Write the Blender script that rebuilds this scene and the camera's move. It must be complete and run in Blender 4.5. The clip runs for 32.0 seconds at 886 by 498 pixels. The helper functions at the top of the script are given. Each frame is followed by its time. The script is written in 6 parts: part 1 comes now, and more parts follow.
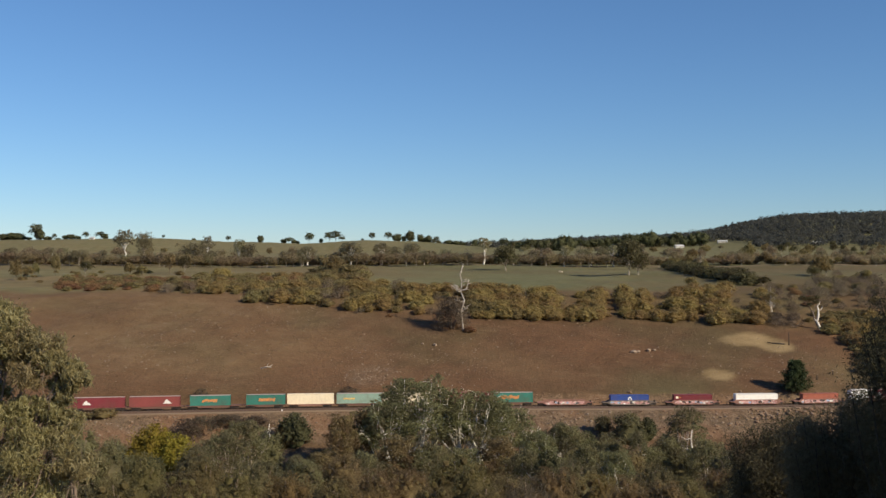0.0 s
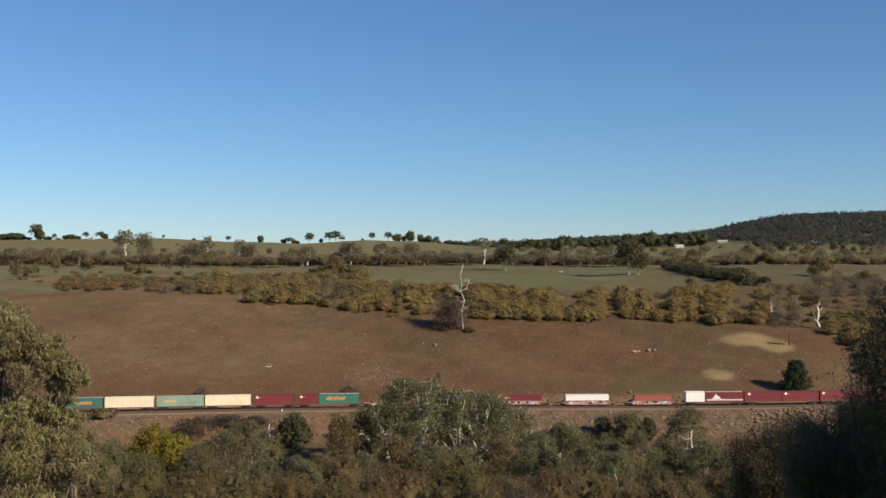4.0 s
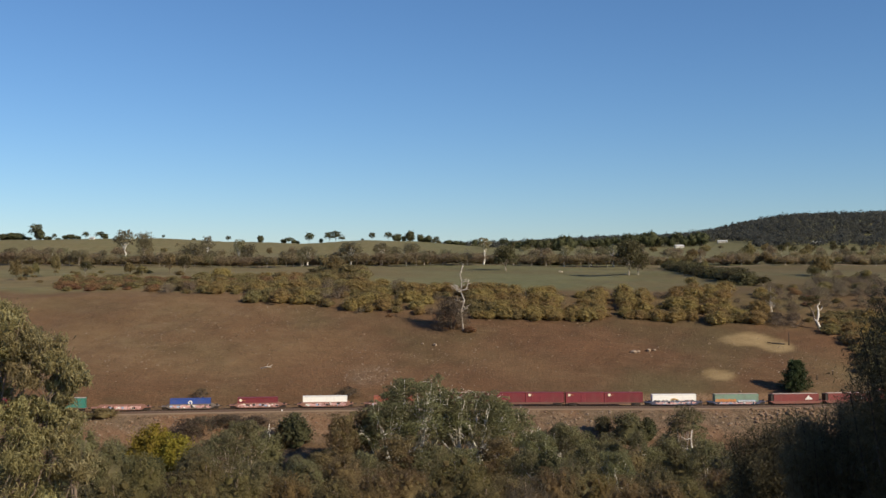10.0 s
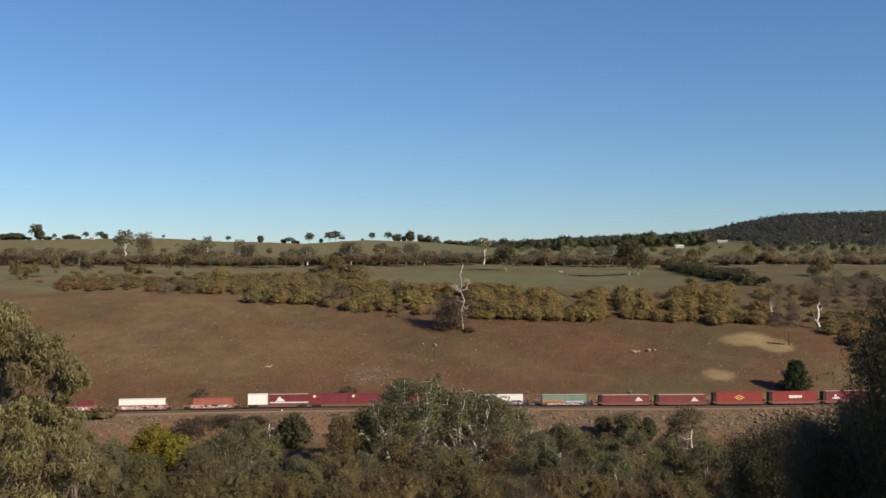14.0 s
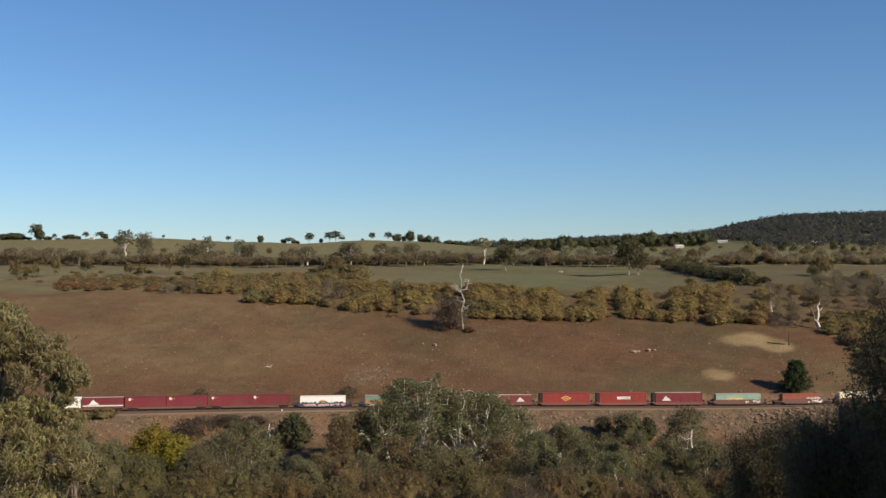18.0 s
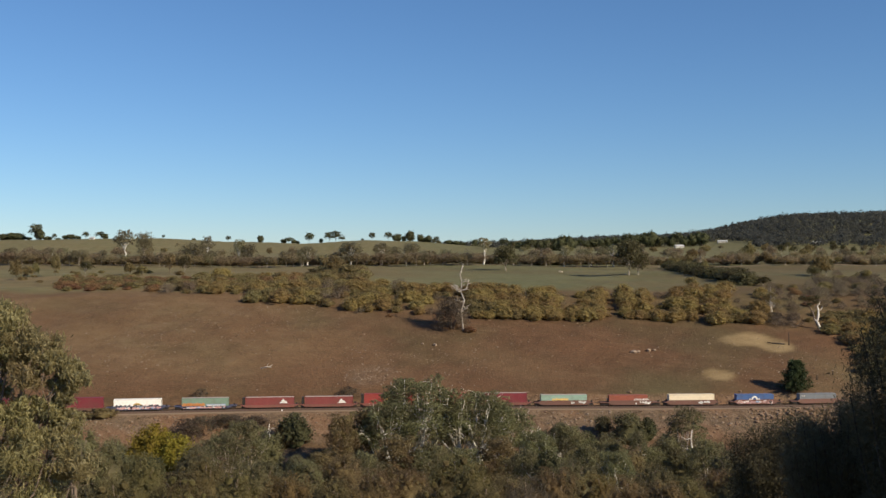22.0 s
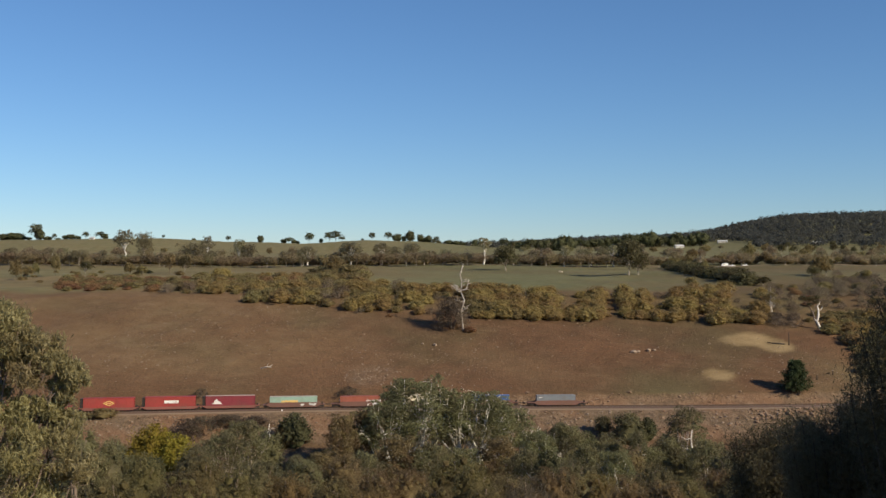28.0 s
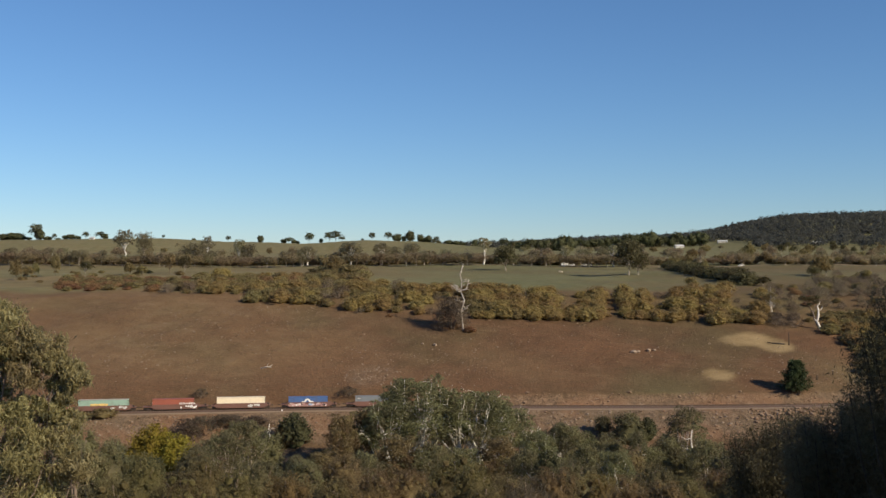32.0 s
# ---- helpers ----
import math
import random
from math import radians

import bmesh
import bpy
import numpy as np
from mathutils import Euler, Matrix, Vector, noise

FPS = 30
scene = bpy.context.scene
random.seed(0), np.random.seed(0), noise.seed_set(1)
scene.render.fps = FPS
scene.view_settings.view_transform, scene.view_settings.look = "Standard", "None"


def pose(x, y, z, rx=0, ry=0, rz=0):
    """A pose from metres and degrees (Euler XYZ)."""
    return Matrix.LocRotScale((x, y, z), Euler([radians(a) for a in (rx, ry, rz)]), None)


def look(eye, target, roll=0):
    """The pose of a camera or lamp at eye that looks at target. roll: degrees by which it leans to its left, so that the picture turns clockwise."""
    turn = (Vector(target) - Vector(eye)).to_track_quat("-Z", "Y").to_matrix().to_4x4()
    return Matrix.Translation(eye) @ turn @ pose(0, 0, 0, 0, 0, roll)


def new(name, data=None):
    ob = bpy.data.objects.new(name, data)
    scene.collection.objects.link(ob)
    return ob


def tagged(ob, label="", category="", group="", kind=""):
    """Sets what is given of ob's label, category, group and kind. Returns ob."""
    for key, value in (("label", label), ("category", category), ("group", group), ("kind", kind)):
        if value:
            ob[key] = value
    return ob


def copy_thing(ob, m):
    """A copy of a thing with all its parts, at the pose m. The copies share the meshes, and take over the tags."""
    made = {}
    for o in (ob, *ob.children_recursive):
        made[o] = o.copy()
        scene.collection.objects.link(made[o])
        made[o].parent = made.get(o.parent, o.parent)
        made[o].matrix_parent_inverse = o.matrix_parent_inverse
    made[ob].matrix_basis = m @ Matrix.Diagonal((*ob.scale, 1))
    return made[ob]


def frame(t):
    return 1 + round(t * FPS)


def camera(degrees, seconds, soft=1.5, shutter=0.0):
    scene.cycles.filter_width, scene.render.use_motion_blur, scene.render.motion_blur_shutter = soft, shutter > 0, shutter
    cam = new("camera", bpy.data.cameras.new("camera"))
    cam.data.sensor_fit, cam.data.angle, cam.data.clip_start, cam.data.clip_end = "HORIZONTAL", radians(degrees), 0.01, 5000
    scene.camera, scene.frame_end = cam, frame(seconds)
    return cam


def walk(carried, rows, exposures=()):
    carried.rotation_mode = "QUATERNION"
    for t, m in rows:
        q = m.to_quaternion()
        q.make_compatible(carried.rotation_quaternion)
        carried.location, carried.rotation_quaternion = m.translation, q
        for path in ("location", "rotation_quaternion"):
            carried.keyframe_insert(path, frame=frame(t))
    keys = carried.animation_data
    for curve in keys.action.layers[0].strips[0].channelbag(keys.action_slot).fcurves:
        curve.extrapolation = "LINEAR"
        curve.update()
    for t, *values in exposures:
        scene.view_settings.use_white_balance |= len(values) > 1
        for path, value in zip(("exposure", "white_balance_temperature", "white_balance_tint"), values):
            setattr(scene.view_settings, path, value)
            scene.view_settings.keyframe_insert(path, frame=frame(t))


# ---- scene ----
# ---------- camera: stands still on a hillside, 44 m above the rails ----------
cam = camera(44, 32.0, soft=1.5)
VIEW = pose(0, 0, 44, 90 + 0.856, 0, 0)
walk(cam, [(0, VIEW), (32, VIEW)], [(0, .30, 5850, 9), (32, .30, 5850, 9)])

# ---------- world, sun, exposure ----------
SUN_EL, SUN_AZ = 29.5, 124.0   # degrees; azimuth from +y towards +x
world = bpy.data.worlds.new("sky")
scene.world = world
world.use_nodes = True
wn = world.node_tree.nodes
wn.clear()
sky = wn.new("ShaderNodeTexSky")
sky.sky_type = "NISHITA"
sky.sun_disc = False
sky.sun_elevation = radians(SUN_EL)
sky.sun_rotation = radians(SUN_AZ)
sky.altitude = 300
sky.air_density, sky.dust_density, sky.ozone_density = 1.0, 0.0, 6.0
back = wn.new("ShaderNodeBackground")
back.inputs["Strength"].default_value = 0.076
wout = wn.new("ShaderNodeOutputWorld")
world.node_tree.links.new(sky.outputs[0], back.inputs["Color"])
world.node_tree.links.new(back.outputs[0], wout.inputs["Surface"])

sun_data = bpy.data.lights.new("sun", "SUN")
sun_data.energy = 4.7
sun_data.angle = radians(0.55)
sun_data.color = (1.0, 0.80, 0.53)
sun = new("sun", sun_data)
sa, se = radians(SUN_AZ), radians(SUN_EL)
TO_SUN = Vector((math.sin(sa) * math.cos(se), math.cos(sa) * math.cos(se), math.sin(se)))
sun.matrix_basis = look((0, 0, 400), Vector((0, 0, 400)) - TO_SUN)

# ---------- the plan: railway line and lie of the land ----------


def smooth(a, b, x):
    t = np.clip((x - a) / (b - a), 0, 1)
    return t * t * (3 - 2 * t)


LINE_X = np.arange(-700, 900.01, 0.5)
LINE_TAN = 0.16 - 0.10 * smooth(-90, 10, LINE_X) + 0.14 * smooth(85, 150, LINE_X)
LINE_Y = np.cumsum(LINE_TAN) * 0.5
LINE_Y += 344.3 - np.interp(0, LINE_X, LINE_Y)
LINE_S = np.cumsum(np.hypot(1, LINE_TAN)) * 0.5
LINE_S -= np.interp(0, LINE_X, LINE_S)
LINE_Z = -0.36 * smooth(0, 75, LINE_X)   # the rails fall a little to the east

# depth from the eye and height, cut through the valley (the line lies at depth 345)
CUT_D = [-4000, -500, -60, -6, 3, 9, 25, 60, 100, 150, 200, 250, 290, 312, 324, 339.5, 350.5, 355, 420, 462, 490, 600, 800, 1000, 1250]
CUT_Z = [120, 62, 45, 42.4, 42.2, 39.5, 34.5, 25, 15, 4.5, -4.5, -11.5, -11.5, -9.5, -6.5, -0.8, -0.8, 2.6, 20.6, 31.8, 34.2, 37.8, 43.0, 50, 58]
RIDGE_A = [-3, -.404, -.265, -.198, -.13, -.07, -.03, .01, .05, .11, .2, .4, 3]
RIDGE_Z = [70, 78, 81, 76, 73.5, 78, 77, 71.5, 68, 62, 60, 59, 60]
FAR_A = [-3, -.4, 0, .06, .111, .163, .214, .245, .281, .318, .36, .404, .6, 3]
FAR_Z = [60, 70, 80, 88, 98, 104, 108, 120, 142, 157, 161, 163, 165, 120]


def height(x, y):
    x, y = np.asarray(x, float), np.asarray(y, float)
    q = y - np.interp(x, LINE_X, LINE_Y)
    near = np.exp(-((y - 345) / 130) ** 2)
    d = y - (y - 345 - q) * near
    z = np.interp(d, CUT_D, CUT_Z)
    # low bank before the line at the cutting's mouth, none behind it on the open side
    z = z + 1.5 * smooth(100, 118, x) * np.exp(-((q + 9.5) / 3.5) ** 2)
    z = z - 1.3 * (1 - smooth(-5, 25, x)) * np.exp(-((q - 10) / 5) ** 2)
    z = z + np.interp(x, LINE_X, LINE_Z) * np.exp(-(q / 16) ** 2)
    a = x / np.maximum(y, 40)
    r = np.interp(a, RIDGE_A, RIDGE_Z)
    f = np.interp(a, FAR_A, FAR_Z)
    t = np.clip((y - 1250) / 250, 0, 1)
    z = np.where(y > 1250, 58 + (r - 58) * np.sin(t * math.pi / 2), z)
    z = np.where(y > 1500, r + (f - r) * smooth(1500, 2700, y), z)
    z = np.where(y > 2900, f + (30 - f) * smooth(2900, 4300, y), z)
    roll = np.sin(x * .021 + 1.3) * np.sin(y * .017 + .4) + .5 * np.sin(x * .053 + y * .031) + .3 * np.sin(x * .13 - y * .09)
    lumps = np.sin(x * .31 + y * .17) * np.sin(y * .27 - x * .11) + .6 * np.sin(x * .73 - y * .41 + 2)
    open_land = smooth(8, 40, np.abs(q)) * smooth(60, 200, y)
    return z + (0.75 * roll * smooth(20, 70, np.abs(q)) + 0.10 * lumps) * open_land


def ground_z(x, y):
    return float(height(x, y))


# ---------- materials ----------
def nodes_of(name):
    m = bpy.data.materials.new(name)
    m.use_nodes = True
    n, l = m.node_tree.nodes, m.node_tree.links
    n.clear()
    out = n.new("ShaderNodeOutputMaterial")
    bsdf = n.new("ShaderNodeBsdfPrincipled")
    l.new(bsdf.outputs[0], out.inputs["Surface"])
    return m, n, l, bsdf, out


def noise_tex(n, l, scale, detail=4, rough=.6, coord=None):
    t = n.new("ShaderNodeTexNoise")
    t.inputs["Scale"].default_value = scale
    t.inputs["Detail"].default_value = detail
    t.inputs["Roughness"].default_value = rough
    if coord is not None:
        l.new(coord, t.inputs["Vector"])
    return t.outputs["Fac"]


def ramp(n, l, fac, stops):
    r = n.new("ShaderNodeValToRGB")
    el = r.color_ramp.elements
    while len(el) < len(stops):
        el.new(0.5)
    for e, (p, c) in zip(el, stops):
        e.position, e.color = p, (*c, 1)
    l.new(fac, r.inputs[0])
    return r.outputs["Color"]


def mix(n, l, fac, a, b, kind="MIX"):
    m = n.new("ShaderNodeMix")
    m.data_type, m.blend_type = "RGBA", kind
    for sock, v in ((m.inputs["Factor"], fac), (m.inputs["A"], a), (m.inputs["B"], b)):
        if hasattr(v, "links"):
            l.new(v, sock)
        elif isinstance(v, (int, float)):
            sock.default_value = v
        else:
            sock.default_value = (*v, 1)
    return m.outputs["Result"]


def math_node(n, l, op, a, b=0.0, clamp=False):
    m = n.new("ShaderNodeMath")
    m.operation, m.use_clamp = op, clamp
    for sock, v in zip(m.inputs, (a, b)):
        if hasattr(v, "links"):
            l.new(v, sock)
        else:
            sock.default_value = v
    return m.outputs[0]


def bump(n, l, bsdf, h, strength, dist):
    b = n.new("ShaderNodeBump")
    b.inputs["Strength"].default_value = strength
    b.inputs["Distance"].default_value = dist
    l.new(h, b.inputs["Height"])
    l.new(b.outputs[0], bsdf.inputs["Normal"])


def scaled(c, k):
    return tuple(min(1, v * k) for v in c)


def surface(name, col, rough=.7, metal=0.0, grain=6.0, spots=.7, var=.25, dirt=(.11, .08, .06), dirt_amount=.25, relief=.02):
    """Painted, stony or wooden surface: fine grain, larger stains, a little difference from piece to piece."""
    m, n, l, bsdf, out = nodes_of(name)
    co = n.new("ShaderNodeTexCoord").outputs["Object"]
    fine = noise_tex(n, l, grain, 5, .65, co)
    big = noise_tex(n, l, spots, 3, .55, co)
    c = ramp(n, l, fine, [(.25, scaled(col, 1 - var)), (.5, col), (.8, scaled(col, 1 + var * .6))])
    k = ramp(n, l, big, [(.48, (0, 0, 0)), (.72, (1, 1, 1))])
    c = mix(n, l, math_node(n, l, "MULTIPLY", k, dirt_amount), c, dirt)
    info = n.new("ShaderNodeObjectInfo").outputs["Random"]
    hv = n.new("ShaderNodeHueSaturation")
    l.new(math_node(n, l, "ADD", math_node(n, l, "MULTIPLY", info, .2), .9), hv.inputs["Value"])
    l.new(c, hv.inputs["Color"])
    l.new(hv.outputs[0], bsdf.inputs["Base Color"])
    bsdf.inputs["Roughness"].default_value = rough
    bsdf.inputs["Metallic"].default_value = metal
    if relief:
        bump(n, l, bsdf, fine, .5, relief)
    return m


def leafage(name, dark, mid, light, through_light=.25, patch=.35):
    """Leaves: each one differs a little, patches of the crown differ, light passes through."""
    m, n, l, bsdf, out = nodes_of(name)
    isl = n.new("ShaderNodeNewGeometry").outputs["Random Per Island"]
    co = n.new("ShaderNodeTexCoord").outputs["Object"]
    c = ramp(n, l, isl, [(.05, dark), (.5, mid), (.95, light)])
    p = noise_tex(n, l, patch, 3, .6, co)
    c = mix(n, l, .6, c, ramp(n, l, p, [(.3, dark), (.5, mid), (.72, light)]))
    hv = n.new("ShaderNodeHueSaturation")
    info = n.new("ShaderNodeObjectInfo").outputs["Random"]
    l.new(math_node(n, l, "ADD", math_node(n, l, "MULTIPLY", info, .3), .85), hv.inputs["Value"])
    l.new(math_node(n, l, "ADD", math_node(n, l, "MULTIPLY", info, .035), .4825), hv.inputs["Hue"])
    l.new(c, hv.inputs["Color"])
    l.new(hv.outputs[0], bsdf.inputs["Base Color"])
    bsdf.inputs["Roughness"].default_value = .7
    bsdf.inputs["Specular IOR Level"].default_value = .12
    tr = n.new("ShaderNodeBsdfTranslucent")
    l.new(hv.outputs[0], tr.inputs["Color"])
    ms = n.new("ShaderNodeMixShader")
    ms.inputs[0].default_value = through_light
    l.new(bsdf.outputs[0], ms.inputs[1])
    l.new(tr.outputs[0], ms.inputs[2])
    l.new(ms.outputs[0], out.inputs["Surface"])
    return m


def earth_material():
    """One land: brown dry pasture, green paddocks, pale dead grass, stony red earth, scrub floor."""
    m, n, l, bsdf, out = nodes_of("land")
    co = n.new("ShaderNodeNewGeometry").outputs["Position"]
    z1 = n.new("ShaderNodeVertexColor")
    z1.layer_name = "zones"
    sep = n.new("ShaderNodeSeparateColor")
    l.new(z1.outputs["Color"], sep.inputs[0])
    big = noise_tex(n, l, .018, 5, .6, co)
    mid = noise_tex(n, l, .11, 5, .65, co)
    fine = noise_tex(n, l, .9, 5, .7, co)
    brown = ramp(n, l, mid, [(.3, (.108, .060, .032)), (.5, (.148, .083, .044)), (.7, (.190, .115, .064))])
    brown = mix(n, l, ramp(n, l, big, [(.44, (0, 0, 0)), (.62, (.75, .75, .75))]), brown, (.190, .098, .050))
    olive = ramp(n, l, big, [(.36, (.7, .7, .7)), (.49, (0, 0, 0))])
    brown = mix(n, l, olive, brown, (.118, .090, .043))
    streak = n.new("ShaderNodeMapping")
    streak.inputs["Scale"].default_value = (.10, .30, .10)
    l.new(co, streak.inputs["Vector"])
    terr = noise_tex(n, l, 1.0, 4, .6, streak.outputs[0])
    brown = mix(n, l, ramp(n, l, terr, [(.36, (.4, .4, .4)), (.52, (0, 0, 0))]), brown, (.120, .078, .042))
    brown = mix(n, l, ramp(n, l, terr, [(.56, (0, 0, 0)), (.74, (.35, .35, .35))]), brown, (.235, .165, .092))
    brown = mix(n, l, ramp(n, l, fine, [(.36, (.55, .55, .55)), (.5, (0, 0, 0))]), brown, (.085, .056, .034))
    brown = mix(n, l, ramp(n, l, fine, [(.62, (0, 0, 0)), (.78, (.7, .7, .7))]), brown, (.27, .20, .13))
    grit = noise_tex(n, l, 2.4, 3, .7, co)
    brown = mix(n, l, ramp(n, l, grit, [(.36, (.6, .6, .6)), (.47, (0, 0, 0))]), brown, (.080, .050, .028))
    brown = mix(n, l, ramp(n, l, grit, [(.56, (0, 0, 0)), (.68, (.6, .6, .6))]), brown, (.250, .170, .098))
    green = ramp(n, l, mid, [(.3, (.148, .152, .072)), (.55, (.188, .190, .090)), (.75, (.245, .232, .118))])
    green = mix(n, l, ramp(n, l, big, [(.45, (0, 0, 0)), (.65, (.6, .6, .6))]), green, (.210, .195, .094))
    pale = ramp(n, l, mid, [(.3, (.24, .168, .080)), (.6, (.35, .255, .130)), (.8, (.42, .32, .175))])
    red = ramp(n, l, noise_tex(n, l, .35, 6, .75, co), [(.3, (.090, .060, .038)), (.44, (.185, .120, .072)), (.55, (.262, .170, .102)), (.70, (.37, .27, .18))])
    pits = noise_tex(n, l, 1.7, 4, .7, co)
    red = mix(n, l, ramp(n, l, pits, [(.38, (.8, .8, .8)), (.5, (0, 0, 0))]), red, (.065, .043, .030))
    red = mix(n, l, ramp(n, l, noise_tex(n, l, .06, 3, .6, co), [(.4, (0, 0, 0)), (.62, (.45, .45, .45))]), red, (.165, .130, .088))
    c = mix(n, l, sep.outputs[0], brown, green)
    c = mix(n, l, sep.outputs[1], c, pale)
    c = mix(n, l, sep.outputs[2], c, red)
    c = mix(n, l, math_node(n, l, "MULTIPLY", z1.outputs["Alpha"], math_node(n, l, "ADD", mid, .35, True)), c, (.30, .150, .076))
    dry = n.new("ShaderNodeHueSaturation")
    dry.inputs["Value"].default_value = .84
    dry.inputs["Saturation"].default_value = .98
    l.new(c, dry.inputs["Color"])
    l.new(dry.outputs[0], bsdf.inputs["Base Color"])
    bsdf.inputs["Roughness"].default_value = .95
    bsdf.inputs["Specular IOR Level"].default_value = .1
    bump(n, l, bsdf, math_node(n, l, "ADD", fine, mid), .8, .5)
    return m


LAND = earth_material()
BALLAST = surface("ballast", (.098, .062, .046), .95, grain=5, spots=.3, var=.5, relief=.06)
TRACKSIDE = surface("trackside_gravel", (.225, .158, .100), .95, grain=3, spots=.15, var=.35, relief=.05)
RAIL_STEEL = surface("rail_steel", (.16, .11, .08), .45, .6, relief=0)
SLEEPER = surface("sleeper", (.20, .17, .14), .9)
STONE = surface("stone", (.235, .16, .105), .95, grain=2.5, spots=.8, var=.35, dirt=(.23, .11, .05), dirt_amount=.6, relief=.05)
PALE_STONE = surface("pale_stone", (.31, .235, .17), .95, grain=3, spots=1, relief=.03)
BARK_WHITE = surface("pale_gum_bark", (.80, .75, .67), .8, grain=2.5, spots=.5, var=.25, dirt=(.24, .17, .12), dirt_amount=.45)
BARK_PALE = surface("pale_grey_bark", (.42, .36, .29), .85, grain=2.5, spots=.5, var=.3, dirt=(.16, .11, .08), dirt_amount=.5)
BARK_GREY = surface("grey_bark", (.21, .16, .12), .9, grain=3, spots=.8, var=.35)
BARK_DARK = surface("dark_bark", (.05, .04, .03), .9, grain=3, spots=.8)
DEAD_WOOD = surface("bleached_dead_wood", (.52, .46, .39), .85, grain=3, spots=.6, dirt=(.22, .17, .13), dirt_amount=.5)
LEAF_GUM = leafage("gum_leaves", (0.125, 0.128, 0.066), (0.200, 0.198, 0.098), (0.300, 0.284, 0.150), .5)
LEAF_GREY = leafage("grey_gum_leaves", (0.167, 0.152, 0.089), (0.236, 0.211, 0.123), (0.320, 0.280, 0.167), .56)
LEAF_CREEK = leafage("creek_gum_leaves", (0.120, 0.112, 0.060), (0.186, 0.172, 0.090), (0.275, 0.245, 0.135), .5)
LEAF_BRONZE = leafage("bronze_leaves", (0.145, 0.110, 0.056), (0.224, 0.170, 0.086), (0.325, 0.246, 0.130), .54)
# belt leaves lightened in base colour to stand for aerial haze
LEAF_BELT = leafage("dusty_belt_leaves", (.215, .176, .108), (.295, .238, .146), (.375, .300, .186), .6)
LEAF_OLIVE = leafage("olive_leaves", (0.162, 0.134, 0.064), (0.256, 0.210, 0.099), (0.360, 0.290, 0.138), .54)
LEAF_WATTLE = leafage("wattle_leaves", (0.196, 0.148, 0.062), (0.318, 0.238, 0.100), (0.440, 0.328, 0.142), .52)
LEAF_YELLOW = leafage("yellow_green_leaves", (0.135, 0.112, 0.018), (0.235, 0.190, 0.030), (0.330, 0.262, 0.050), .35)
LEAF_DARK = leafage("dark_leaves", (0.056, 0.062, 0.032), (0.098, 0.104, 0.052), (0.150, 0.148, 0.074), .35)
LEAF_HEDGE = leafage("hedge_leaves", (.072, .066, .034), (.118, .106, .054), (.175, .154, .080), .42)
LEAF_PINE = leafage("pine_needles", (0.027, 0.042, 0.020), (0.053, 0.071, 0.031), (0.090, 0.106, 0.046), .2)
LEAF_TWIG = leafage("bare_twigs", (.120, .094, .062), (.180, .142, .096), (.25, .205, .145), .2)
LEAF_RUST = leafage("rusty_leaves", (.150, .092, .048), (.240, .146, .075), (.33, .205, .11), .4)
LEAF_DUSK = leafage("dusky_twiggy_leaves", (.06, .046, .032), (.105, .082, .058), (.18, .145, .105), .3)
LEAF_THICKET = leafage("brown_thicket_leaves", (.085, .066, .046), (.145, .114, .080), (.23, .185, .132), .35)
LEAF_VALLEY = leafage("valley_olive_leaves", (0.105, 0.092, 0.042), (0.172, 0.146, 0.066), (0.262, 0.214, 0.100), .5)
LEAF_OCHRE = leafage("valley_ochre_leaves", (0.130, 0.100, 0.042), (0.215, 0.164, 0.068), (0.310, 0.235, 0.100), .5)
LEAF_STRAW = leafage("dry_grass", (.16, .115, .062), (.25, .185, .105), (.36, .28, .17), .4, .03)
# tones greyed and lifted: distance haze put into the leaf colour
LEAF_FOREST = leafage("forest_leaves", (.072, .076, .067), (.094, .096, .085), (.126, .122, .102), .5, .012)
# near shrubs: the shade they stand in is put into the leaf colour
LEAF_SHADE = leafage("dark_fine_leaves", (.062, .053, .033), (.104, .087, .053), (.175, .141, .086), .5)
# the same leaves with less shade in their colour
LEAF_FINE = leafage("dusky_fine_leaves", (.095, .080, .049), (.158, .130, .080), (.245, .198, .119), .55)
# olive leaves brightened; sunlight and glints are put into the pale tone
LEAF_NEAR = leafage("sunlit_olive_leaves", (.150, .130, .060), (.29, .25, .118), (.50, .45, .25), .5, 1.1)


# ---------- mesh helpers ----------
def mesh_poly(name, verts, faces, mat, smooth_shade=False):
    me = bpy.data.meshes.new(name)
    me.from_pydata([tuple(v) for v in verts], [], [tuple(f) for f in faces])
    me.materials.append(mat)
    if smooth_shade:
        me.shade_smooth()
    me.update()
    return me


def mesh_leaves(name, V, mat):
    """V: n x 3 x 3 corners of loose pointed leaves."""
    n = len(V)
    me = bpy.data.meshes.new(name)
    me.vertices.add(3 * n)
    me.vertices.foreach_set("co", np.ascontiguousarray(V, dtype=np.float32).ravel())
    me.loops.add(3 * n)
    me.loops.foreach_set("vertex_index", np.arange(3 * n, dtype=np.int32))
    me.polygons.add(n)
    me.polygons.foreach_set("loop_start", np.arange(0, 3 * n, 3, dtype=np.int32))
    me.materials.append(mat)
    me.update(calc_edges=True)
    return me


def part(name, me, parent, label=""):
    ob = new(name, me)
    ob.parent = parent
    if label:
        tagged(ob, label)
    return ob


def thing(name, label, category, group="", kind="", me=None):
    return tagged(new(name, me), label, category, group, kind)


